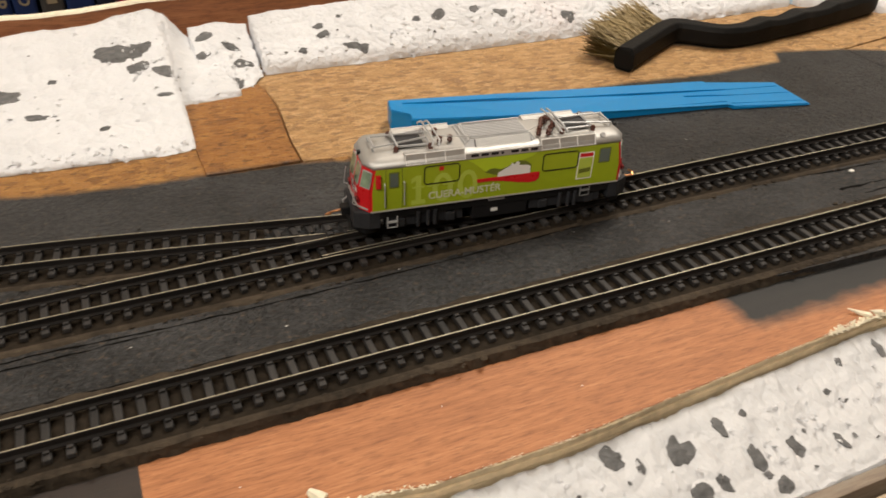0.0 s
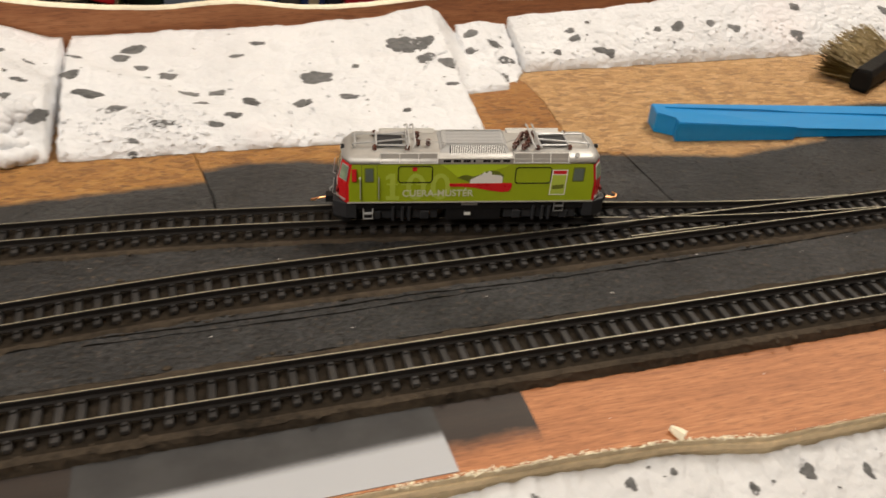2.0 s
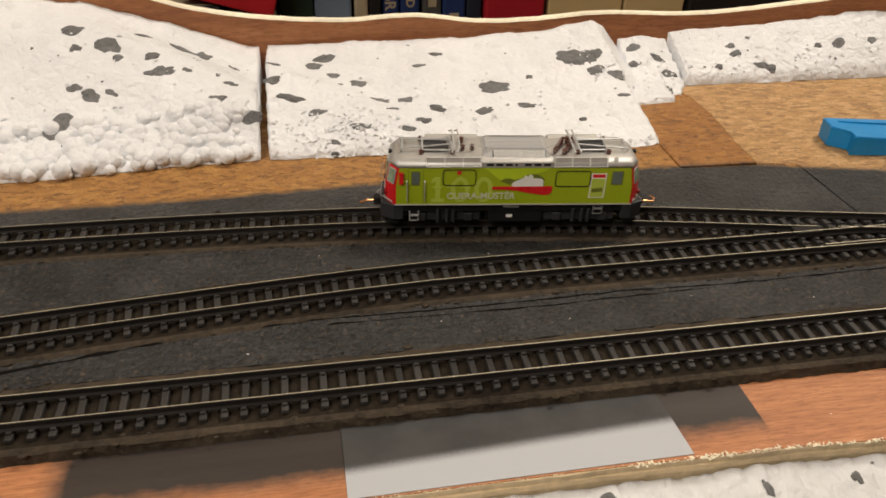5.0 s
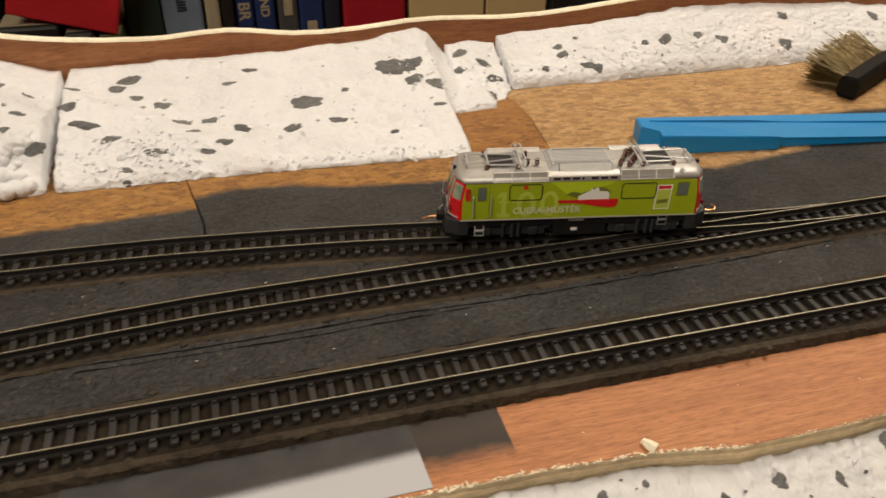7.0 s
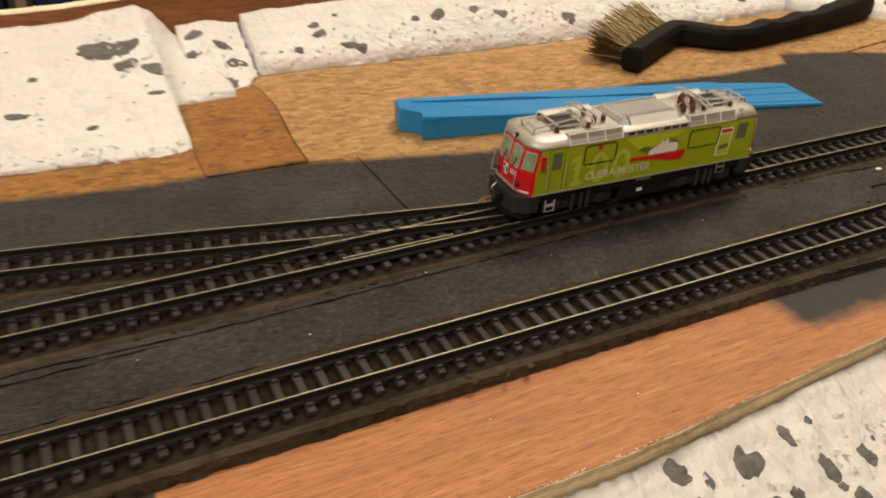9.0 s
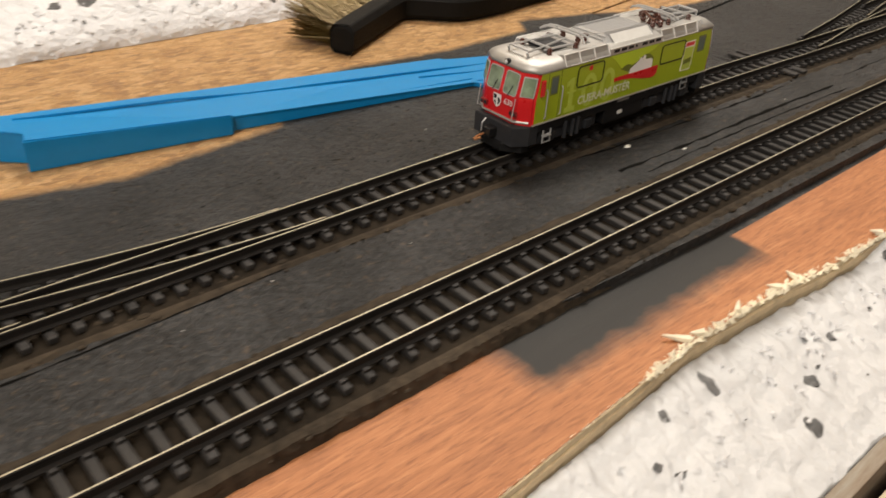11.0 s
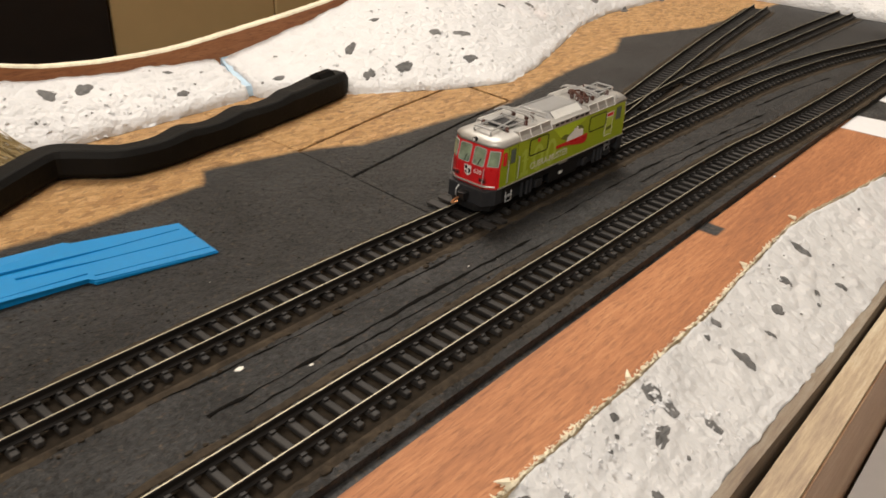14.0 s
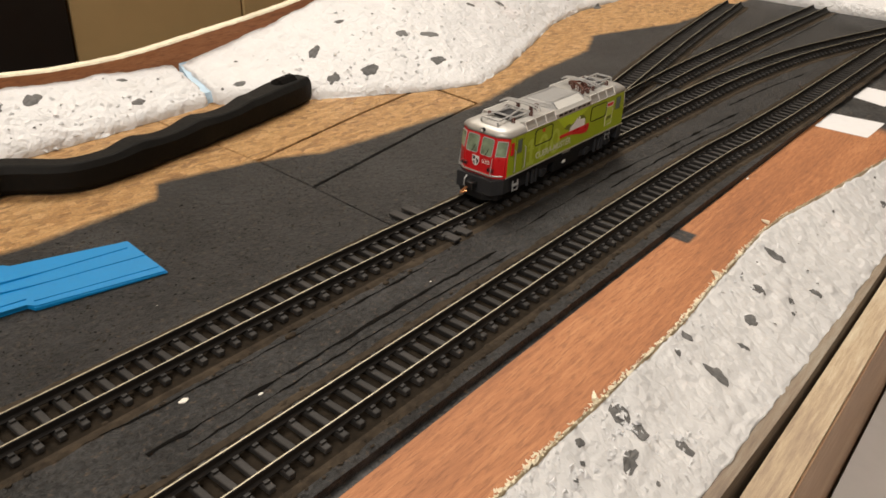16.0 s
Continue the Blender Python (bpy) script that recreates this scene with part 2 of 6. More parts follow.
BOARD = board_material("chip_board", (1.08, 0.92, 0.56), 0.95, 0.0015, 0.7)
BOARD_WEST = board_material("chip_board_west", (1.08, 0.92, 0.56), 0.95, 0.0015, 0.7, 0.75, [(-0.76, 0.1015), (-0.6, 0.1012), (-0.55, 0.1035), (-0.515, 0.1052)])
BOARD_PALE = board_material("pale_chip_board", (1.38, 1.44, 1.5), 0.74, 0.0015, 0.7, 0.4)
BOARD_TRACK = board_material("smooth_black_board", (1, 1, 1), 0.72, 0.0006, 0.45)
BOARD_DARK = board_material("chip_board_dark", (0.74, 0.57, 0.3))
PLY = plywood_material("red_plywood")
PLY_BACK = plywood_material("red_plywood_upright", False, (0.8, 0.75, 0.7))
PANEL_WOOD = plywood_material("brown_front_plywood", False, (0.75, 1.1, 1.5))
PLY_EDGE = plain("raw_plywood_edge", (0.86, 0.78, 0.61), 0.8, 0, 0.2, 500, 0.0004)
EDGE_FACE = plain("sawn_plywood_face", (0.52, 0.42, 0.27), 0.8, 0, 0.3, 300, 0.0003)
PLY_EDGE_DULL = plain("pale_middle_ply", (0.62, 0.49, 0.31), 0.8, 0, 0.3, 300, 0.0003)
BATTEN = plywood_material("pale_softwood", False, (1.15, 2.2, 3.7))
STRIP = plywood_material("weathered_strip", False, (0.6, 1.15, 2.1))
STYRO = styro_material("white_foam", (0.775, 0.79, 0.82), 0.0009, (0.8, 0.8, 0.8))
# Front bank foam: base darkened for the slope's shade, away from the lamp.
STYRO_TORN_SHADED = styro_material("shaded_torn_foam", (0.67, 0.68, 0.70), 0.0011, (0.8, 0.5, 0.7))
FLECK = plain("grey_foam_fleck", (0.125, 0.126, 0.128), 0.7, 0, 0.5, 420, 0.0005)
def vary_by_piece(m, amount=0.35):
    """Lets each piece differ a little in lightness."""
    n, l = m.node_tree.nodes, m.node_tree.links
    p = n["Principled BSDF"]
    src = p.inputs["Base Color"].links[0].from_socket
    info = n.new("ShaderNodeObjectInfo")
    hsv = n.new("ShaderNodeHueSaturation")
    l.new(math_node(n, l, "ADD", math_node(n, l, "MULTIPLY", info.outputs["Random"], 2 * amount), 1 - amount), hsv.inputs["Value"])
    l.new(src, hsv.inputs["Color"])
    l.new(hsv.outputs["Color"], p.inputs["Base Color"])
    return m


SLEEPER = plain("black_plastic_sleeper", (0.035, 0.033, 0.032), 0.55, 0, 0.3, 1200, 0.00008, 0.25)
vary_by_piece(SLEEPER, 0.3)
RAIL_SIDE = plain("blackened_rail_side", (0.016, 0.014, 0.013), 0.75, 0.0, 0.3, 900, 0, 0.2)
RAIL_TOP = plain("worn_rail_top", (0.45, 0.415, 0.32), 0.5, 0.6, 0.2, 500, 0)
BED = plain("black_track_bed", (0.022, 0.017, 0.012), 0.9, 0, 0.5, 420, 0.0004, 0.1)
BED_EDGE = plain("brown_black_bed_edge", (0.048, 0.037, 0.026), 0.9, 0, 0.6, 420, 0.0007, 0.2)
# Near-black colour that stands for shade inside grooves, pits and the handle's hole.
RECESS_SHADE = plain("recess_shade_black", (0.005, 0.0045, 0.004), 0.9, 0, 0.3, 400, 0, 0.1)
BLUE = plain("blue_plastic", (0.002, 0.225, 0.56), 0.42, 0, 0.06, 400, 0.00003)
RUBBER = plain("black_rubber", (0.005, 0.0047, 0.0043), 0.65, 0, 0.4, 600, 0.0002, 0.18)
BRASS = plain("brass_wire", (0.135, 0.09, 0.024), 0.45, 0.4, 0.3, 900, 0)
PAPER = plain("white_paper", (0.78, 0.79, 0.82), 0.7, 0, 0.04, 300, 0)
SPECK = plain("white_chip", (0.85, 0.83, 0.78), 0.6, 0, 0.05, 900, 0)
TAPE = plain("pale_blue_foam", (0.50, 0.68, 0.85), 0.6, 0, 0.08, 300, 0.0003)
LIME = plain("lime_green_paint", (0.33, 0.42, 0.012), 0.32, 0, 0.04, 500, 0)
LIME_PALE = plain("pale_lime_print", (0.45, 0.56, 0.075), 0.32, 0, 0.04, 500, 0)
LIME_BRIGHT = plain("bright_lime_print", (0.45, 0.60, 0.02), 0.32, 0, 0.04, 500, 0)
OLIVE = plain("olive_print", (0.14, 0.17, 0.02), 0.4, 0, 0.1, 500, 0)
RED = plain("signal_red_paint", (0.62, 0.014, 0.018), 0.3, 0, 0.05, 500, 0)
RED_DARK = plain("dark_red_plastic", (0.22, 0.012, 0.014), 0.35, 0, 0.1, 500, 0)
SILVER = plain("silver_paint", (0.45, 0.445, 0.43), 0.48, 0.55, 0.08, 900, 0.00002)
SILVER_LIGHT = plain("light_grey_plastic", (0.47, 0.475, 0.48), 0.4, 0.25, 0.06, 600, 0)
WHITE = plain("white_print", (0.82, 0.82, 0.80), 0.4, 0, 0.03, 500, 0)
PRINT_GREY = plain("off_white_print", (0.62, 0.64, 0.47), 0.4, 0, 0.04, 500, 0)
BLACK = plain("black_plastic", (0.010, 0.010, 0.011), 0.5, 0, 0.3, 700, 0.00004, 0.3)
GREY_DARK = plain("dark_grey_plastic", (0.028, 0.029, 0.033), 0.5, 0, 0.2, 700, 0.00004, 0.35)
STEP_GREY = plain("dull_grey_plastic", (0.16, 0.16, 0.16), 0.5, 0, 0.15, 600, 0)
BROWN = plain("brown_insulator", (0.085, 0.028, 0.018), 0.35, 0, 0.15, 600, 0)
COPPER = plain("copper_hook", (0.75, 0.36, 0.16), 0.3, 0.9, 0.1, 600, 0)
PANE_GREEN = plain("tinted_cab_pane", (0.27, 0.36, 0.25), 0.06, 0, 0.6, 260, 0)
PANE_GREY = plain("grey_cab_pane", (0.13, 0.16, 0.14), 0.08, 0, 0.2, 120, 0)
WALL = plain("room_wall_paint", (0.62, 0.52, 0.40), 0.9, 0, 0.05, 6, 0)
CARPET = plain("room_floor_wood", (0.22, 0.13, 0.07), 0.6, 0, 0.2, 8, 0)
SHELF = plain("dark_shelf_wood", (0.03, 0.018, 0.011), 0.6, 0, 0.25, 30, 0)
CARTON = plain("beige_carton", (0.55, 0.40, 0.19), 0.75, 0, 0.05, 60, 0)
CLOTH = plain("pale_printed_sheet", (0.68, 0.66, 0.66), 0.85, 0, 0.08, 40, 0.0002)

MM = 0.001


# ---- mesh helpers ----
def part(name, bm, mat, parent=None, label="", smooth=False):
    """Links a bmesh, drawn in millimetres, as one object under a thing."""
    me = bpy.data.meshes.new(name)
    bmesh.ops.scale(bm, vec=(MM, MM, MM), verts=bm.verts)
    bmesh.ops.recalc_face_normals(bm, faces=bm.faces)
    bm.to_mesh(me)
    bm.free()
    for x in (mat if isinstance(mat, (list, tuple)) else (mat,)):
        me.materials.append(x)
    if smooth:
        for f in me.polygons:
            f.use_smooth = True
    ob = new(name, me)
    ob.parent = parent
    if label:
        ob["label"] = label
    return ob


def empty(name, **tags):
    return tagged(new(name), **tags)


def add_box(bm, x0, x1, y0, y1, z0, z1, bevel=0.0, index=0):
    vs = [bm.verts.new((x, y, z)) for z in (z0, z1) for x, y in ((x0, y0), (x1, y0), (x1, y1), (x0, y1))]
    fs = [bm.faces.new([vs[i] for i in q]) for q in ((3, 2, 1, 0), (4, 5, 6, 7), (0, 1, 5, 4), (1, 2, 6, 5), (2, 3, 7, 6), (3, 0, 4, 7))]
    for f in fs:
        f.material_index = index
    if bevel:
        bmesh.ops.bevel(bm, geom=list({e for f in fs for e in f.edges}), offset=bevel, segments=2, affect="EDGES", profile=0.5)
    return vs


def box(x0, x1, y0, y1, z0, z1, bevel=0.0):
    bm = bmesh.new()
    add_box(bm, x0, x1, y0, y1, z0, z1, bevel)
    return bm


def add_tube(bm, points, radius, sides=6, closed_ends=True):
    """A round bar through points."""
    rings = []
    pts = [Vector(p) for p in points]
    for i, p in enumerate(pts):
        d = (pts[min(i + 1, len(pts) - 1)] - pts[max(i - 1, 0)]).normalized()
        a = d.orthogonal().normalized() if i == 0 else (rings_dir - d * rings_dir.dot(d)).normalized()
        rings_dir = a
        b = d.cross(a)
        r = radius[i] if isinstance(radius, (list, tuple)) else radius
        rings.append([bm.verts.new(p + (a * math.cos(k * 2 * math.pi / sides) + b * math.sin(k * 2 * math.pi / sides)) * r) for k in range(sides)])
    for u, v in zip(rings, rings[1:]):
        for k in range(sides):
            bm.faces.new((u[k], u[(k + 1) % sides], v[(k + 1) % sides], v[k]))
    if closed_ends:
        bm.faces.new(rings[0][::-1])
        bm.faces.new(rings[-1])


def tube(points, radius, sides=6):
    bm = bmesh.new()
    add_tube(bm, points, radius, sides)
    return bm


def slab(outline, z0, z1, bevel=0.0):
    """An upright prism over a plan outline."""
    bm = bmesh.new()
    lo = [bm.verts.new((x, y, z0)) for x, y in outline]
    hi = [bm.verts.new((x, y, z1)) for x, y in outline]
    n = len(outline)
    top = bm.faces.new(hi)
    bm.faces.new(lo[::-1])
    for i in range(n):
        bm.faces.new((lo[i], lo[(i + 1) % n], hi[(i + 1) % n], hi[i]))
    if bevel:
        bmesh.ops.bevel(bm, geom=list(top.edges), offset=bevel, segments=2, affect="EDGES", profile=0.5)
    return bm


def side_plate(points, y, thick):
    """A thin plate on the side of the engine: points are (x, z), its face lies at y - thick."""
    bm = bmesh.new()
    a = [bm.verts.new((x, y, z)) for x, z in points]
    b = [bm.verts.new((x, y - thick, z)) for x, z in points]
    n = len(points)
    bm.faces.new(a)
    bm.faces.new(b[::-1])
    for i in range(n):
        bm.faces.new((a[i], a[(i + 1) % n], b[(i + 1) % n], b[i]))
    return bm


def rounded(x0, x1, z0, z1, r, steps=3):
    out = []
    for cx, cz, a0 in ((x1 - r, z1 - r, 0), (x0 + r, z1 - r, 90), (x0 + r, z0 + r, 180), (x1 - r, z0 + r, 270)):
        for k in range(steps + 1):
            a = radians(a0 + 90 * k / steps)
            out.append((cx + r * math.cos(a), cz + r * math.sin(a)))
    return out


def interp(x, pts):
    if x <= pts[0][0]:
        return pts[0][1]
    for (a, u), (b, v) in zip(pts, pts[1:]):
        if x <= b:
            return u + (v - u) * (x - a) / (b - a)
    return pts[-1][1]


def smooth_path(pts, step=2.0):
    """Evenly spaced plan points along a smooth curve through pts (Catmull-Rom in x)."""
    out = []
    for i in range(len(pts) - 1):
        p0, p1, p2, p3 = (Vector((*pts[max(0, min(len(pts) - 1, j))], 0)) for j in (i - 1, i, i + 1, i + 2))
        n = max(1, int((p2 - p1).length / step))
        for k in range(n):
            t = k / n
            m1, m2 = (p2 - p0) / 2, (p3 - p1) / 2
            if i == 0:
                m1 = p2 - p1
            if i == len(pts) - 2:
                m2 = p2 - p1
            out.append((2 * t**3 - 3 * t**2 + 1) * p1 + (t**3 - 2 * t**2 + t) * m1 + (-2 * t**3 + 3 * t**2) * p2 + (t**3 - t**2) * m2)
    out.append(Vector((*pts[-1], 0)))
    return out


# ---- the room ----
def room():
    for name, b in (("floor", (-2600, 2400, -2600, 900, -820, -800)), ("ceiling", (-2600, 2400, -2600, 900, 1500, 1520)),
                    ("wall_north", (-2600, 2400, 900, 920, -800, 1500)), ("wall_south", (-2600, 2400, -2620, -2600, -800, 1500)),
                    ("wall_west", (-2620, -2600, -2600, 900, -800, 1500)), ("wall_east", (2400, 2420, -2600, 900, -800, 1500))):
        ob = part(name, box(*b), CARPET if name == "floor" else WALL)
        tagged(ob, "brown wooden room floor" if name == "floor" else "plain warm white painted room surface", "room", kind="structure")


room()


# ---- base boards ----
# front edge of the plywood, sawn freehand
EDGE = [(-760, -25), (-585, -25.5), (-549, -27.6), (-500, -27.4), (-450, -28.2), (-424, -29.6), (-402, -33.4), (-372, -33.6), (-341, -31.6), (-305, -29.2), (-277, -27.4), (-246, -28.8), (-230, -30.8),
        (-207, -31.8), (-166, -32.6), (-120, -33.2), (-89, -31.4), (-53, -30.2), (-37, -31.0), (-19, -33.8), (15, -39.4), (51, -44.5), (120, -51), (420, -56)]


def edge_y(x):
    return interp(x, EDGE)


def base():
    front = [(x, edge_y(x)) for x in range(-760, 421, 4)]
    ob = part("baseboard", slab(front + [(420, 206), (-760, 206)], -9, -2.4), PLY)
    tagged(ob, "reddish plywood base with black overspray along its edge", "baseboard", kind="structure")
    rnd = random.Random(5)
    # fibres torn up along the cut, in tufts
    bm = bmesh.new()
    x = -600.0
    while x < 260:
        wild = 0.45 + 0.85 * abs(noise.noise(Vector((x * 0.05, 3.0, 0)))) + (0.7 if -205 < x < -60 else 1.5 if -292 < x <= -205 else 0.0) + (0.5 if -490 < x < -400 else 0.0)
        for _ in range(2 if noise.noise(Vector((x * 0.13, 8.0, 0))) > -0.1 else 1):
            c = Vector((x + rnd.uniform(-0.4, 0.4), edge_y(x) + 0.1 + rnd.gauss(0, 0.18) * wild, -2.5 + rnd.uniform(-0.25, 0.2) * wild))
            r = rnd.uniform(0.2, 0.55) * wild
            a = rnd.uniform(0, 6.28)
            tip = c + Vector((r * 1.5 * math.cos(a), r * 1.1 * math.sin(a), rnd.uniform(-0.2, 0.4) * wild))
            base_v = [bm.verts.new(c + Vector((r * 0.8 * math.cos(a + k), r * 0.8 * math.sin(a + k), z * r))) for k, z in ((1.6, -0.5), (3.1, 0.45), (4.7, -0.4))]
            tv = bm.verts.new(tip)
            for i in range(3):
                bm.faces.new((base_v[i], base_v[(i + 1) % 3], tv))
            bm.faces.new(base_v[::-1])
        x += rnd.uniform(0.25, 0.8)
    part("edge", bm, PLY_EDGE, ob, "splintered pale plywood edge")
    # the sawn face in three plies, a little ragged
    for name, y_out, z_hi, z_lo, mat in (("ply_layer", 0.25, -2.6, -4.3, EDGE_FACE), ("ply_layer", 0.55, -4.3, -6.2, PLY_EDGE_DULL), ("ply_layer", 0.35, -6.2, -8.9, EDGE_FACE)):
        bm = bmesh.new()
        last = None
        x = -700.0
        while x < 420:
            j = noise.noise(Vector((x * 0.11, z_hi, 0))) * 0.35 + rnd.uniform(-0.08, 0.08)
            row = [bm.verts.new(q) for q in ((x, edge_y(x) + 0.3, z_hi), (x, edge_y(x) - y_out - j, z_hi - 0.15), (x, edge_y(x) - y_out - j * 0.6, z_lo + 0.1), (x, edge_y(x) + 0.3, z_lo))]
            if last:
                for i in range(3):
                    bm.faces.new((last[i], row[i], row[i + 1], last[i + 1]))
            last = row
            x += rnd.uniform(1.0, 2.2)
        part(name, bm, mat, ob, "grey-brown sawn plywood edge")
    # splinters that stick up
    for sx, ln, an in ((-206, 3.2, 150), (-423, 3.6, 130), (-277, 5.5, 140), (-273, 3.5, 165), (-262, 3.0, 30), (-161, 2.2, 40), (-44, 2.5, 110), (-88, 2, 110), (-247, 3.2, 150), (-241, 2.6, 100)):
        b = bmesh.new()
        a = radians(an)
        sy = edge_y(sx) + 0.3
        add_tube(b, [(sx, sy, -2), (sx + ln * 0.5 * math.cos(a), sy + ln * 0.5 * math.sin(a), -1.7), (sx + ln * math.cos(a), sy + ln * math.sin(a), -1.2)], [1.5, 1.3, 0.7] if sx == -423 else [0.8, 0.6, 0.15], 5)
        part("splinter", b, PLY_EDGE, ob)


base()


def boards():
    """Separate chip boards with open joints, lying on the plywood."""
    plans = (
        ("board_0", [(-760, -5), (-312, -5.5), (-240, -8.5), (-133.6, -9.5), (420, -12), (420, 47.6), (-345, 47.6), (-390, 54.3), (-439, 63.8), (-521, 75.6), (-600, 80), (-760, 80.8)], BOARD_TRACK, 0.0),
        ("board_1", [(-760, 81.2), (-600, 80.4), (-521.8, 76.2), (-522, 94), (-528, 127), (-528, 206), (-760, 206)], BOARD_WEST, 0.0),
        ("board_2", [(-521, 76.1), (-439, 64.3), (-390, 54.8), (-374, 52), (-374, 60), (-375.2, 66), (-376, 100), (-421, 101), (-423, 206), (-527.3, 206), (-527.3, 127), (-521.3, 94)], BOARD, 0.0),
        ("board_3", [(-421.8, 101.6), (-391.6, 101.2), (-391.5, 116), (-388.6, 146), (-389, 163), (-400, 206), (-422.4, 206)], BOARD_DARK, 0.6),
        ("board_4", [(-373.3, 51.6), (-345, 48), (-133.3, 48), (-133.2, 58), (-131, 90.5), (-129.5, 120.5), (-132, 206), (-399, 206), (-388.2, 163), (-387.8, 146), (-390.6, 116), (-390.8, 101.2), (-375.4, 99.5), (-374.5, 66)], BOARD_PALE, 0.06),
        ("board_5", [(-132.7, 48), (420, 48), (420, 206), (-9, 206), (-17, 136), (-20.5, 104.5), (-60, 100.2), (-130.3, 90.2), (-132.5, 58)], BOARD_PALE, 0.0),
        ("board_6", [(-130.3, 91.5), (-60, 101.5), (-22.2, 105.8), (-19.5, 135.5), (-70, 129.3), (-129, 120.2)], BOARD_PALE, 0.1),
        ("board_7", [(-128.9, 121.6), (-70, 130.8), (-18.5, 137), (-10, 206), (-131.3, 206)], BOARD_PALE, 0.15),
    )
    for name, outline, mat, up in plans:
        ob = part(name, slab(outline, -2.38, up, 0.35), mat)
        tagged(ob, "chip board sheet painted matt black along the tracks", "board", kind="structure")


boards()

# ---- tracks ----
NEAR = [(-760, 4.5), (-400, 4.5), (-60, 4.3), (20, 1.5), (80, -0.6), (160, -1.8), (250, -3.5), (400, -7)]
MAIN = [(-760, 20), (-690, 29.5), (-627, 36), (-570, 41.2), (-538, 43.5), (-505, 44.5), (-400, 44.5), (-205, 44.5), (-140, 43.5), (-105, 42.3), (-60, 41.6), (0, 40.6), (40, 39.6), (100, 37.5), (165, 30.5), (215, 20.5), (270, 7), (330, -9), (400, -30)]
BRANCH = [(-760, 81), (-700, 81), (-640, 80.6), (-600, 80.0), (-571, 79), (-545, 77.7), (-521, 75.6), (-475, 70), (-439, 63.8), (-408, 57.7), (-390, 54.3), (-370, 50.6), (-350, 47.6), (-330, 45.6), (-310, 44.7)]
SIDING_A = [(-120, 42.9), (-90, 45.5), (-60, 49.8), (-25, 53.6), (25, 57), (60, 59), (100, 60.5), (190, 61), (318, 60)]
SIDING_B = [(-90, 45.5), (-60, 50.0), (-30, 55.4), (0, 61), (37, 68), (100, 79.5), (170, 91.5), (285, 109)]


def sleeper_mesh(length):
    bm = bmesh.new()
    add_box(bm, -0.88, 0.88, -length / 2, length / 2, 0.35, 1.7, 0.3)
    for y in (-4.5, 4.5):
        for s in (-1, 1):
            add_box(bm, -0.6, 0.6, y + s * 1.2 - 0.4, y + s * 1.2 + 0.4, 1.65, 2.25)
    me = bpy.data.meshes.new("sleeper")
    bmesh.ops.scale(bm, vec=(MM, MM, MM), verts=bm.verts)
    bm.to_mesh(me)
    bm.free()
    me.materials.append(SLEEPER)
    return me


SLEEPER_MESH = {}


def rail(points, offset, parent):
    """Sweeps a rail section (head, web, foot) along a plan path at a sideways offset."""
    prof = [(-0.9, 2.0), (-0.9, 2.25), (-0.25, 2.5), (-0.22, 3.2), (-0.33, 3.35), (-0.33, 3.84), (-0.15, 4.0), (0.15, 4.0), (0.33, 3.84), (0.33, 3.35), (0.22, 3.2), (0.25, 2.5), (0.9, 2.25), (0.9, 2.0)]
    bm = bmesh.new()
    rings = []
    for i, p in enumerate(points):
        d = (points[min(i + 1, len(points) - 1)] - points[max(i - 1, 0)]).normalized()
        nrm = Vector((-d.y, d.x, 0))
        rings.append([bm.verts.new(p + nrm * (offset + a) + Vector((0, 0, z))) for a, z in prof])
    k = len(prof)
    for u, v in zip(rings, rings[1:]):
        for j in range(k):
            f = bm.faces.new((u[j], u[(j + 1) % k], v[(j + 1) % k], v[j]))
            f.material_index = 1 if j == 6 else 0
    bm.faces.new(rings[0])
    bm.faces.new(rings[-1][::-1])
    return part("rail", bm, (RAIL_SIDE, RAIL_TOP), parent)


def cut(points, x0, x1):
    return [p for p in points if x0 <= p.x <= x1]


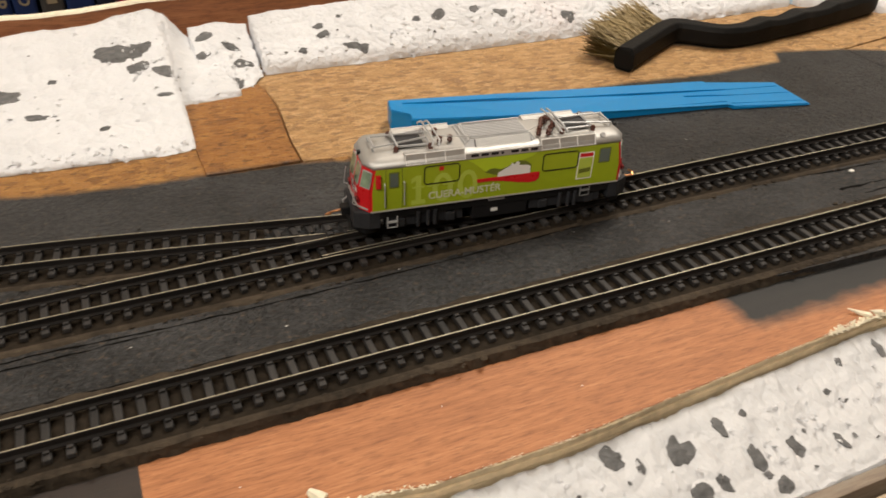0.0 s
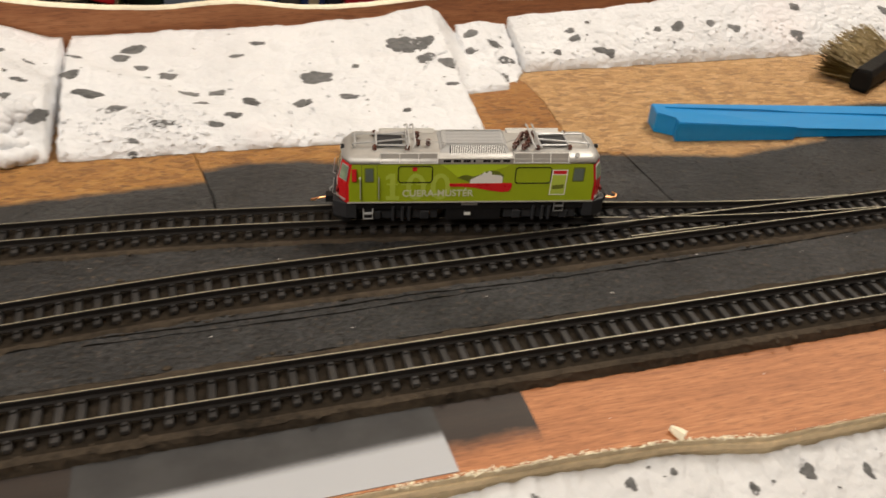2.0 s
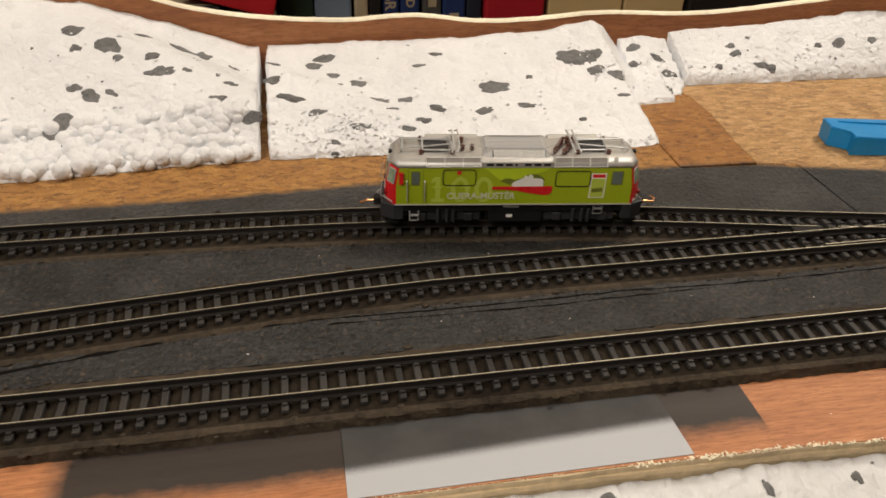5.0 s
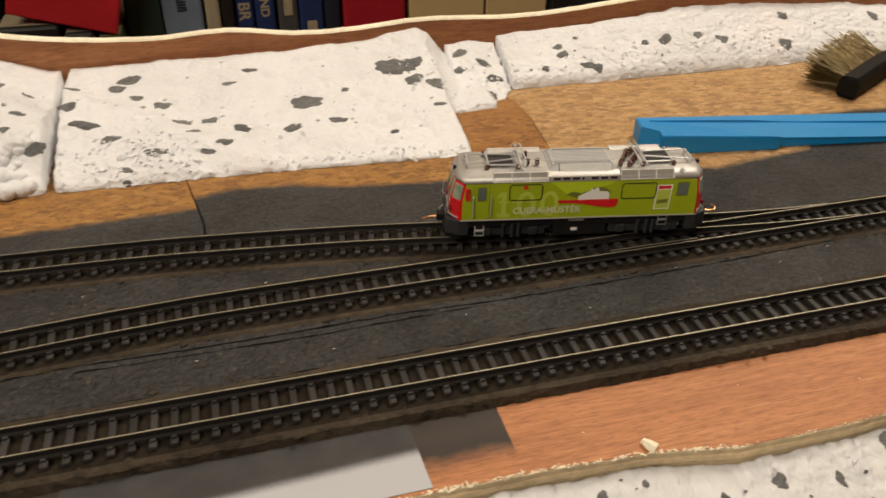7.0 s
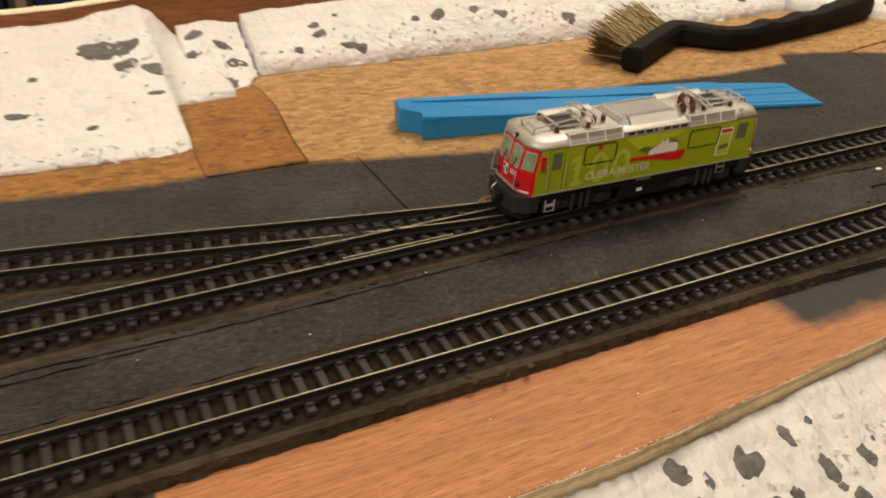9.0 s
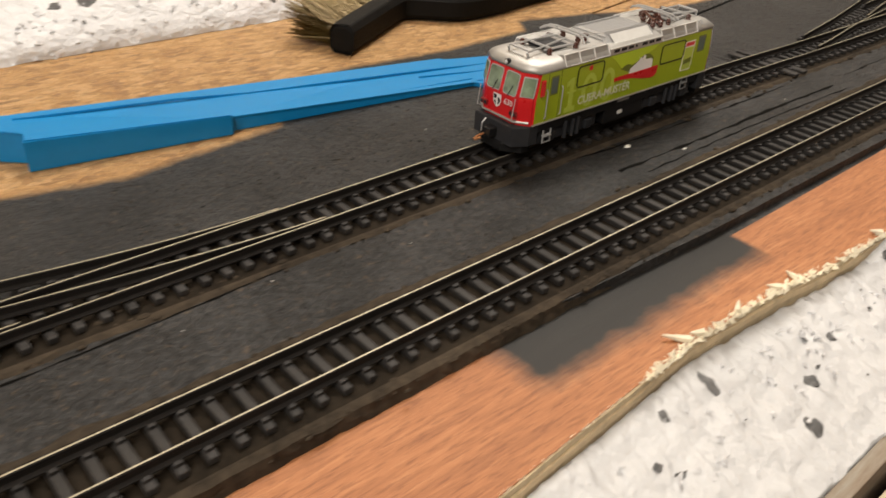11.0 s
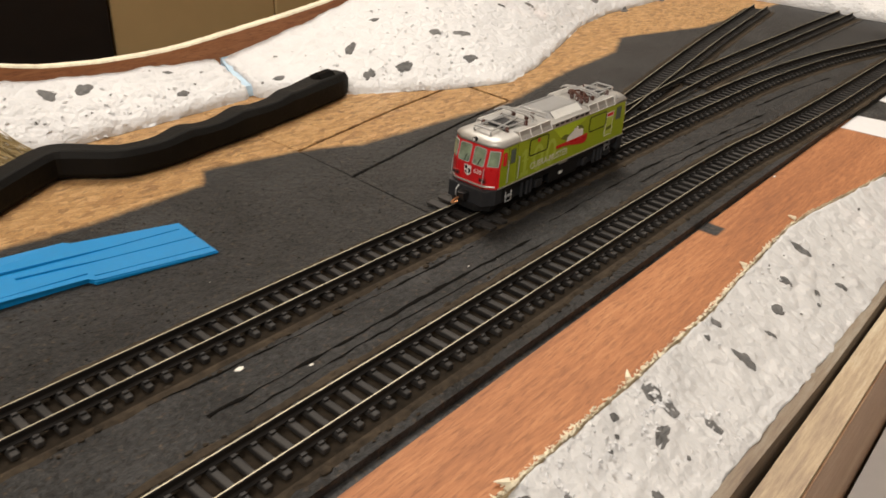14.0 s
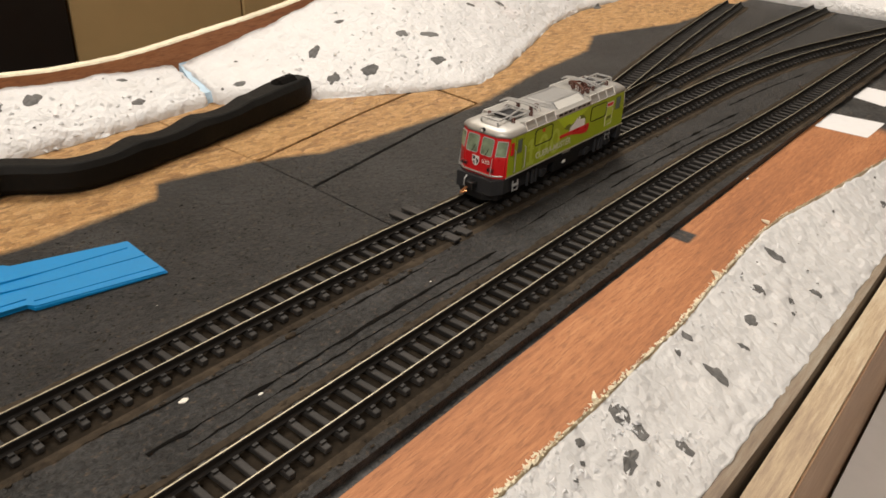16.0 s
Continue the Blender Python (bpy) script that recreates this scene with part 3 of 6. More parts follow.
def track(name, label, pts, sleepers=(-1e9, 1e9), rails=((-4.5, -1e9, 1e9), (4.5, -1e9, 1e9)), bed=True, widen=None, phase=0.0):
    thing = empty(name, label=label, category="railway track", group="railway tracks")
    path = smooth_path(pts)
    for off, a, b in rails:
        rail(cut(path, a, b), off, thing)
    if bed:
        bm = bmesh.new()
        rows = []
        bp = cut(path, *sleepers)
        for i, p in enumerate(bp):
            d = (bp[min(i + 1, len(bp) - 1)] - bp[max(i - 1, 0)]).normalized()
            nrm = Vector((-d.y, d.x, 0))
            j = [noise.noise(Vector((p.x * 0.15, p.y, k * 7.0))) * 0.9 + noise.noise(Vector((p.x * 0.7, p.y, k * 7.0 + 3))) * 0.5 for k in range(2)]
            rows.append([bm.verts.new(p + nrm * w + Vector((0, 0, z))) for w, z in ((-10.9 + j[0], 0.02), (-10.0 + j[0], 0.45), (-8.9, 0.32), (8.9, 0.32), (10.0 + j[1], 0.45), (10.9 + j[1], 0.02))])
        for u, v in zip(rows, rows[1:]):
            for k in range(5):
                bm.faces.new((u[k], u[k + 1], v[k + 1], v[k])).material_index = 0 if k == 2 else 1
        part("track_bed", bm, (BED, BED_EDGE), thing, "rough dark brown strip under the sleepers")
    dist, pitch, nxt = 0.0, 4.6, phase
    rnd = random.Random(len(pts) * 7 + 1)
    for a, b in zip(path, path[1:]):
        seg = (b - a).length
        while nxt <= dist + seg:
            p = a.lerp(b, (nxt - dist) / seg)
            nxt += pitch
            if not sleepers[0] <= p.x <= sleepers[1]:
                continue
            d = (b - a).normalized()
            length, shift = 15.0, 0.0
            if widen:
                extra = max(0.0, widen(p.x))
                length, shift = 15.0 + extra, extra / 2
            key = round(length)
            if key not in SLEEPER_MESH:
                SLEEPER_MESH[key] = sleeper_mesh(key)
            s = new("sleeper", SLEEPER_MESH[key])
            s.parent = thing
            q = p + Vector((-d.y, d.x, 0)) * shift
            s.matrix_basis = pose(q.x * MM, q.y * MM, 0, 0, 0, math.degrees(math.atan2(d.y, d.x)) + rnd.uniform(-1.2, 1.2))
        dist += seg
    return thing


def branch_gap(x):
    return interp(x, BRANCH) - 44.5 if -412 <= x <= -330 else 0.0


def siding_gap(x):
    return interp(x, SIDING_B) - interp(x, MAIN) if -92 <= x <= 8 else 0.0


def tracks():
    tn = track("railway_track", "straight black narrow gauge track with polished rail tops", NEAR)
    # crumbling glued bed that runs over the edge of the board
    bm = bmesh.new()
    rows = []
    for x in np.arange(-700, -246, 1.6):
        j = [noise.noise(Vector((x * f, k * 5.0, 2.0))) * 0.45 for k, f in enumerate((0.2, 0.5, 0.9))]
        y = 4.5
        rows.append([bm.verts.new((float(x) + j[2], y + a, z)) for a, z in ((-9.6, 0.47 + j[1] * 0.3), (-10.8 + j[0], 0.2 + j[2] * 0.5), (-11.2 + j[1], -1.1 + j[0]), (-11.5 + j[2] + j[0], -2.34))])
    for u, v in zip(rows, rows[1:]):
        for k in range(3):
            bm.faces.new((u[k], u[k + 1], v[k + 1], v[k]))
    part("bed_edge", bm, BED_EDGE, tn, "crumbling brown bed over the board edge")
    t = track("railway_track", "black track with polished rails curving into points", MAIN, widen=lambda x: branch_gap(x) + siding_gap(x), phase=2.0)
    # frog and check rails of the points
    rail(smooth_path([(-402, 41.2), (-385, 41.3), (-372, 41.2)]), 0, t)
    b = bmesh.new()
    add_box(b, -407, -398, 48.3, 52.2, 2.2, 3.9, 0.3)
    part("frog", b, RAIL_SIDE, t, "dark frog casting of the points")
    tb = track("railway_track", "branch track diverging from the points beside grey foam hills", BRANCH, sleepers=(-760, -412), rails=((-4.5, -760, -396), (4.5, -760, -318)))
    rail(smooth_path([(-392, 50.2), (-370, 46.8), (-345, 43.6), (-325, 41.6), (-312, 40.8)]), 0, tb)
    sa = track("railway_track", "dead end siding track ending before the foam edge", SIDING_A, sleepers=(64, 330), rails=((-4.5, -100, 330), (4.5, -20, 330)))
    sb = track("railway_track", "outer siding track curving towards the board edge", SIDING_B, sleepers=(10, 300), rails=((-4.5, -40, 300), (4.5, -90, 300)))
    # point motor strip and switch tie bar beside the points
    for cx, cy in ((-128, 39.0),):
        b = bmesh.new()
        add_box(b, cx - 1.6, cx + 1.6, cy - 7, cy + 19, 0.6, 1.5, 0.2)
        add_box(b, cx + 4, cx + 7, cy - 7, cy + 19, 0.6, 1.5, 0.2)
        part("tie_bar", b, SLEEPER, t)
    return t


tracks()


# ---- scored grooves, chips and dust on the black board ----
# Grooves are raised dark ribbons; their shade is in the colour.
def groove(points, width, seed):
    bm = bmesh.new()
    path = smooth_path(points, 2.5)
    rows = []
    for i, p in enumerate(path):
        d = (path[min(i + 1, len(path) - 1)] - path[max(i - 1, 0)]).normalized()
        nrm = Vector((-d.y, d.x, 0))
        w = width * max(0.12, 0.75 + 1.5 * noise.noise(Vector((p.x * 0.16, seed, 0))))
        k = noise.noise(Vector((p.x * 0.2, seed + 9, 0))) * 0.5
        rows.append([bm.verts.new(p + nrm * (k + w * s) + Vector((0, 0, z))) for s, z in ((-0.5, 0.1), (0, 0.2), (0.5, 0.1))])
    for u, v in zip(rows, rows[1:]):
        for k in range(2):
            bm.faces.new((u[k], u[k + 1], v[k + 1], v[k]))
    ob = part("groove", bm, RECESS_SHADE)
    tagged(ob, "thin dark ribbon for the shade in a scored line", "groove", group="scored lines in the board", kind="structure")


for k, (pts, w) in enumerate((
        ([(-560, 31.5), (-520, 31.0), (-470, 32.0)], 0.7), ([(-555, 29.0), (-500, 28.6), (-445, 30)], 0.5), ([(-640, 15.2), (-540, 15), (-425, 15), (-371, 14.3), (-300, 14.5)], 0.6),
        ([(-470, 32), (-433, 31), (-360, 32.6), (-299, 36)], 0.6), ([(-300, 14.5), (-240, 14.6), (-187, 12.2), (-120, 12.5)], 0.6), ([(-262, 37), (-230, 33), (-178, 31), (-140, 30.5)], 0.7),
        ([(-236, 22.5), (-200, 22.0), (-160, 22), (-124, 21)], 1.1), ([(-230, 18), (-180, 18.6), (-120, 17)], 0.5), ([(-110, 24), (-60, 24), (-35, 23), (54, 17)], 0.9), ([(-60, 19), (0, 17), (40, 13)], 0.7),
        ([(60, 24), (100, 21), (140, 16)], 1.0), ([(-480, 14.5), (-470, 15.5), (-452, 14.5)], 1.0), ([(-645, 20.0), (-625, 23.2), (-605, 26.6), (-588, 29.6), (-560, 31.2)], 1.1))):
    groove(pts, w * 1.0, k * 3.7)


def chip(x, y, r, z=0.05, flat=0.35):
    bm = bmesh.new()
    bmesh.ops.create_icosphere(bm, subdivisions=1, radius=r)
    rnd = random.Random(int(abs(x * 7 + y)))
    for v in bm.verts:
        v.co = Vector((v.co.x * 1.5 * rnd.uniform(0.7, 1.2), v.co.y * rnd.uniform(0.6, 1.1), v.co.z * flat)) + Vector((x, y, z + r * flat * 0.5))
    ob = part("chip", bm, SPECK)
    tagged(ob, "tiny white foam chip on the black board", "foam chip", group="white chips on the board")


for x, y, r in ((-383.4, 33.2, 0.4), (-417, 21.3, 0.4), (-222.1, 30.7, 0.95), (-209.9, 20.8, 0.45), (-330, 32, 0.3), (-525, 26, 0.35), (-505, 56, 0.4), (-556, 62, 0.3), (-576, 20, 0.4), (-150, 24, 0.4), (-141, 21, 0.35),
                (-300, 27, 0.3), (-452, 27, 0.3), (-490, 22, 0.3), (-437, -20, 0.25), (-392, -15, 0.25), (-360, -21, 0.3), (-12, -11.5, 0.7), (-260, 70, 0.35), (-205, 66, 0.3), (-350, 28, 0.25), (-118, 34, 0.35)):
    chip(x, y, r if r > 0.42 else r * 0.6, -2.3 if y < -5 else 0.05)


def papers():
    ob = part("paper_sheet", slab([(-554.5, -4.6), (-477.0, -4.8), (-475.8, -26.8), (-554.4, -27.2)], -2.36, -2.12), SHEET)
    tagged(ob, "white paper strip half sprayed black under the track edge", "paper")
    for o in ([(68, -11.6), (92, -11.8), (95, -34), (69, -33)], [(127, -12.5), (150, -13), (150, -26), (122, -28)]):
        ob = part("paper_slip", slab(o, -2.36, -2.15), PAPER)
        tagged(ob, "small white paper slip lying on the plywood", "paper", group="paper slips")


def sheet_material():
    m, n, l, p = material("half_sprayed_paper")
    pos = world_pos(n)
    sep = n.new("ShaderNodeSeparateXYZ")
    l.new(pos, sep.inputs[0])
    lean = math_node(n, l, "SUBTRACT", sep.outputs[1], math_node(n, l, "MULTIPLY", sep.outputs[0], 0.048))
    r = n.new("ShaderNodeMapRange")
    r.interpolation_type = "SMOOTHSTEP"
    r.inputs["From Min"].default_value, r.inputs["From Max"].default_value = 0.0056, 0.0092
    l.new(math_node(n, l, "ADD", lean, math_node(n, l, "MULTIPLY", noise_tex(n, l, pos, 2500, 3), 0.0012)), r.inputs["Value"])
    mask = r.outputs[0]
    # The unsprayed half is greyed: shade on the white paper put into its colour.
    l.new(mix(n, l, mask, (0.43, 0.45, 0.485), ramp(n, l, noise_tex(n, l, pos, 90, 4), (0.35, (0.030, 0.030, 0.031)), (0.65, (0.044, 0.044, 0.045)))), p.inputs["Base Color"])
    p.inputs["Roughness"].default_value = 0.7
    return m


SHEET = sheet_material()
papers()


# ---- foam hills ----
def fbm(x, y, s, seed=0.0):
    return noise.fractal(Vector((x * s, y * s, seed)), 0.8, 2.1, 4)


def foam(name, label, x0, x1, front, back, profile, seed, flecks, rough=0.9, step=1.4, floor_z=0.15, mat=None, beads=None, dust=0.12, shreds=(), ridges=(), combed=0.0):
    """A cut foam slab. front, back: y along x; profile(x, v): height over the board at v from 0 (front) to 1 (back)."""
    thing = empty(name, label=label, category="foam block", group="white foam hills")
    nx, ny = max(4, int((x1 - x0) / step)), 46
    fy, by = (front if callable(front) else (lambda x: interp(x, front))), (back if callable(back) else (lambda x: interp(x, back)))

    def height(x, y):
        a, b = fy(x), by(x)
        v = min(1, max(0, (y - a) / (b - a)))
        h = profile(x, v) + rough * fbm(x, y, 0.055, seed) + 0.6 * rough * fbm(x * 0.6, y * 1.2, 0.22, seed + 5) + 0.35 * rough * abs(fbm(x * 1.3, y * 0.7, 0.4, seed + 15))
        h += combed * fbm(x, y * 0.14, 0.42, seed + 31) + 0.5 * rough * abs(fbm(x * 0.5 + y * 0.3, y * 0.9 - x * 0.5, 0.11, seed + 41))
        for ax, ay, bx, by2, amp, wide in ridges:
            ln = math.hypot(bx - ax, by2 - ay)
            d = ((x - ax) * (by2 - ay) - (y - ay) * (bx - ax)) / ln
            h += amp * max(0.0, 1 - (d / wide if d > 0 else -d / (wide * 0.4))) * max(0.0, min(1, v * 6, (1 - v) * 3))
        return h

    bm = bmesh.new()
    grid = []
    for i in range(nx + 1):
        x = x0 + (x1 - x0) * i / nx
        row = []
        for j in range(ny + 1):
            v = (j / ny) ** 1.25
            jx = 1.2 * fbm(x, v * 40, 0.1, seed + 20) if 0 < i < nx else 0.8 * fbm(seed, v * 60, 0.2)
            y = fy(x) + (by(x) - fy(x)) * v + (0.9 * fbm(x, 0, 0.12, seed + 11) * (1 - v))
            row.append(bm.verts.new((x + jx, y, height(x, y))))
        grid.append(row)
    for i in range(nx):
        for j in range(ny):
            bm.faces.new((grid[i][j], grid[i + 1][j], grid[i + 1][j + 1], grid[i][j + 1]))
    rim = [r[0] for r in grid] + grid[-1][1:] + [r[-1] for r in grid[::-1][1:]] + grid[0][::-1][1:-1]
    foot = [bm.verts.new((v.co.x, v.co.y, floor_z)) for v in rim]
    k = len(rim)
    for i in range(k):
        bm.faces.new((rim[i], foot[i], foot[(i + 1) % k], rim[(i + 1) % k]))
    part("foam_body", bm, mat or STYRO, thing, smooth=True)
    rnd = random.Random(int(seed * 10) + 3)
    for fl in flecks:
        x, y = fl[:2]
        if y > by(x) - 0.6:
            continue
        b = bmesh.new()
        n = 20
        ph, an = rnd.uniform(0, 9), rnd.uniform(-0.5, 0.5) * (0.4 if len(fl) == 4 else 1.0)
        rx, ry = (fl[2] * 1.12, fl[3] * 0.82) if len(fl) == 4 else (1.35 * fl[2], 1.3 * fl[2] * rnd.uniform(0.38, 0.68))
        c = b.verts.new((x, y, height(x, y) + 0.34))
        ring = []
        for q in range(n):
            a = q * 2 * math.pi / n
            r = 0.86 + 0.45 * noise.noise(Vector((math.cos(a) * 1.1 + ph, math.sin(a) * 1.1, ph))) + 0.28 * noise.noise(Vector((math.cos(a) * 3.4, math.sin(a) * 3.4 + ph, ph)))
            u, w = rx * r * math.cos(a), ry * r * math.sin(a)
            px, py = x + u * math.cos(an) - w * math.sin(an), min(by(x) - 0.2, y + u * math.sin(an) + w * math.cos(an))
            ring.append((b.verts.new(((px + x) / 2, (py + y) / 2, height((px + x) / 2, (py + y) / 2) + 0.32)), b.verts.new((px, py, height(px, py) + 0.2)), b.verts.new((px, py, height(px, py) - 0.5))))
        for q in range(n):
            s, t = ring[q], ring[(q + 1) % n]
            b.faces.new((c, s[0], t[0]))
            b.faces.new((s[0], s[1], t[1], t[0]))
            b.faces.new((s[1], s[2], t[2], t[1]))
        part("fleck", b, FLECK, thing)
    b = bmesh.new()
    for _ in range(int((x1 - x0) * dust)):
        x = rnd.uniform(x0 + 3, x1 - 3)
        v = rnd.random()
        y = fy(x) + (by(x) - fy(x)) * (0.08 + 0.86 * v)
        n, r = 6, 0.25 + abs(rnd.gauss(0, 0.42))
        st = rnd.uniform(0.4, 1.0)
        ring = [b.verts.new((x + r * math.cos(q * 1.047) * rnd.uniform(0.7, 1.3), y + r * st * math.sin(q * 1.047) * rnd.uniform(0.7, 1.3), 0)) for q in range(n)]
        for q in ring:
            q.co.z = height(q.co.x, q.co.y) + 0.22
        b.faces.new(ring)
    part("fleck_dust", b, FLECK, thing, "tiny dark grey flecks in the foam")["kind"] = "stuff"
    b = bmesh.new()
    for sx, sy, wx, wy, n in shreds:
        for _ in range(n):
            x = min(x1 - 2, max(x0 + 2, sx + rnd.gauss(0, wx)))
            y = min(by(x) - 1, max(fy(x), sy + rnd.gauss(0, wy)))
            r, a = rnd.uniform(0.5, 1.7), rnd.uniform(0, 6.28)
            d, s = Vector((math.cos(a), math.sin(a), rnd.uniform(0.0, 0.5))), Vector((-math.sin(a), math.cos(a), rnd.uniform(-0.3, 0.3)))
            c = Vector((x, y, height(x, y) + 0.1))
            vs = [b.verts.new(c - s * r * 0.7 - d * r * 0.5), b.verts.new(c + s * r * 0.6 - d * r * 0.3), b.verts.new(c + d * r + s * r * rnd.uniform(-0.2, 0.4)), b.verts.new(c + Vector((0, 0, r * 0.55))), b.verts.new(c - Vector((0, 0, r * 0.4)))]
            for q in ((0, 3, 2), (3, 1, 2), (0, 1, 3), (0, 2, 4), (1, 4, 2), (0, 4, 1)):
                b.faces.new([vs[i] for i in q])
    if shreds:
        part("torn_foam", b, mat or STYRO, thing, "torn bits standing off the foam")["kind"] = "stuff"
    else:
        b.free()
    if beads:
        bx0, bx1, bn = beads
        b = bmesh.new()
        for _ in range(bn):
            x = rnd.uniform(bx0, bx1)
            y = fy(x) + rnd.uniform(-0.5, 22)
            r = rnd.uniform(1.5, 3.9)
            bmesh.ops.create_icosphere(b, subdivisions=2, radius=r, matrix=Matrix.Translation((x, y, max(r * 0.8, height(x, y) - r * 0.35))))
        part("foam_beads", b, mat or STYRO, thing, "loose round foam beads on the torn face", smooth=True)["kind"] = "stuff"
    return thing


def lip(v, a, b, power=1.0, edge=0.06):
    """A short steep front face up to a, then a slope to b."""
    return a * min(1, v / edge) ** 0.5 + (b - a) * max(0, (v - edge) / (1 - edge)) ** power


FLECKS_1 = [(-643, 181.9, 3.3), (-640, 172.5, 2.1), (-629, 175.2, 4.8), (-640, 156.8, 2.7), (-634, 153.9, 2.7), (-627, 155.1, 1.8), (-625, 169.0, 2.1), (-613, 171.9, 2.9), (-610, 164.2, 4.3), (-600, 166.2, 1.9), (-618, 188.0, 2.7), (-604, 187.4, 4.0), (-598, 177.1, 2.5), (-596, 187.8, 3.0), (-643, 142.4, 6.6), (-644, 137.8, 5.3), (-577, 139.0, 3.2), (-589, 150.1, 3.3), (-592, 127.8, 2.0), (-632, 130.0, 2.6), (-584, 161.2, 2.2), (-584, 182.9, 1.8)]
FLECKS_2 = [(-547, 190.1, 3.4), (-568, 183.8, 2.3), (-552, 184.6, 3.4), (-544, 176.4, 2.3), (-534, 168.9, 3.3), (-569, 170.4, 3.2), (-562, 156.8, 5.3), (-552, 145.3, 2.8), (-527, 155.3, 3.2), (-517, 155.0, 3.0), (-505, 146.8, 2.9), (-512, 137.9, 2.9), (-519, 134.1, 2.3), (-536, 136.2, 3.7), (-547, 130.2, 2.3), (-479, 162.1, 5.1), (-468, 148.6, 3.2), (-486, 146.2, 3.0), (-440, 179.1, 7.0), (-432, 179.9, 6.5), (-433, 168.6, 4.0), (-424, 164.4, 3.4), (-426, 150.5, 2.6), (-462, 169.1, 1.6), (-448, 137.4, 2.0), (-499, 188.8, 2.7), (-508, 178.4, 2.4), (-547, 125.9, 1.4), (-523, 146.4, 1.9)]
FLECKS_3 = [(-405, 196.7, 2.9), (-407, 186.9, 2.3), (-396, 188.2, 2.6), (-393, 179.4, 2.8), (-399, 168.4, 3.3)]
FLECKS_4 = [(-357, 187.8, 3.2), (-358, 192.6, 2.0), (-347, 181.5, 2.9), (-343, 180.1, 2.6), (-305, 189.0, 3.2), (-287, 189.4, 2.1), (-275, 187.4, 3.3), (-315, 189.1, 1.8), (-368, 181.4, 1.7), (-242, 181.3, 3.3), (-236, 196.5, 3.0), (-183, 194.6, 2.9), (-169, 195.1, 3.5), (-134, 184.7, 2.4), (-132, 198.0, 1.6)]
FLECKS_5 = [(-51, 175.5, 3.3), (-56, 157.9, 3.5), (-39, 152.3, 3.9), (-6, 162.6, 3.0), (7, 156.9, 3.9), (-6, 140.1, 3.8), (-25, 186.2, 2.1), (-91, 178.1, 2.1), (60, 172.6, 2.1), (74, 194.0, 3.0), (88, 172.8, 2.6), (102, 184.4, 1.9), (116, 192.0, 1.8), (130, 181.7, 2.8), (144, 182.9, 3.0), (158, 192.1, 3.9), (172, 178.5, 3.1), (186, 190.9, 2.2), (200, 170.0, 3.9), (214, 179.0, 2.3), (228, 196.8, 3.0), (242, 184.1, 3.4), (256, 170.9, 3.3), (270, 181.2, 1.7), (284, 189.8, 3.8), (298, 176.2, 3.1), (312, 178.9, 3.4), (326, 191.7, 2.0), (340, 194.9, 3.1), (354, 190.5, 3.6), (368, 182.9, 3.4), (382, 196.4, 1.8), (396, 195.5, 2.5)]
FLECKS_6 = [(330, 55.2, 1.9), (339, 80.3, 2.2), (348, 100.2, 2.2), (357, 64.6, 2.5), (366, 70.5, 2.0), (375, 20.7, 3.4), (384, 86.5, 2.9), (393, 105.9, 2.0), (402, 97.9, 1.9), (411, 110.9, 3.1)]
FLECKS_7 = [(-362, -37.6, 2.4, 3.4), (-357, -41.2, 1.0, 2.2), (-346, -40.7, 3.1, 4.6), (-334, -39.1, 1.8, 2.8), (-326, -37.6, 1.0, 1.5), (-347, -50.2, 2.8, 2.8), (-341, -50.4, 1.8, 3.1), (-330, -47.7, 1.9, 3.9), (-330, -51.9, 1.1, 1.4), (-328, -55.0, 2.0, 2.4), (-319, -48.3, 1.9, 3.3), (-307, -50.6, 0.9, 3.0), (-301, -39.0, 1.1, 1.0), (-298, -41.8, 1.4, 0.8), (-292, -33.2, 1.0, 1.6), (-278, -33.4, 1.2, 3.2)]
FLECKS_7 += [(-207, -35.6, 2.6, 2.6), (-198, -40.6, 1.0, 1.3), (-209, -45.9, 2.1, 1.9), (-202, -46.4, 1.5, 1.2), (-223, -43.6, 1.0, 2.0), (-227, -50.1, 0.7, 1.6), (-222, -55.7, 1.0, 2.4), (-180, -51.6, 1.0, 1.9), (-188, -55.9, 0.7, 2.0), (-202, -55.3, 0.8, 1.6), (-314, -45.6, 0.6, 0.8)]
FLECKS_7 += [(-158, -37.9, 2.7, 4.4), (-158, -42.5, 2.4, 2.8), (-167, -45.0, 3.8, 2.1), (-173, -36.0, 1.6, 1.2), (-152, -51.3, 1.2, 2.8), (-124, -46.9, 1.9, 4.3), (-108, -47.6, 1.0, 1.8), (-96, -44.9, 2.2, 2.8), (-120, -36.2, 1.3, 2.1), (-128, -37.4, 1.1, 1.0), (-80, -40.9, 1.5, 3.0), (-58, -38.0, 1.6, 4.8), (-62, -52.8, 1.0, 2.7), (-79, -51.4, 0.6, 0.8), (18, -53.3, 1.7, 2.1), (56, -49.0, 1.1, 1.1)]
FLECKS_7 += [(-497, -33.5, 3.0, 4.8), (-491, -36.4, 2.3, 2.5), (-530, -32.3, 1.4, 2.2), (-460, -34.5, 1.3, 2.6), (-454, -40.8, 1.3, 2.9), (-438, -34.6, 1.6, 2.3), (-443, -41.0, 1.6, 1.3), (-427, -34.0, 0.9, 1.2), (-516, -30.5, 2.6, 1.0), (-410, -41, 1.4, 2.0), (-395, -40.5, 1.7, 2.5), (-380, -43, 1.2, 2.2), (-258, -44, 1.6, 2.2), (-243, -40, 1.0, 1.6), (-268, -50, 1.8, 2.8)]
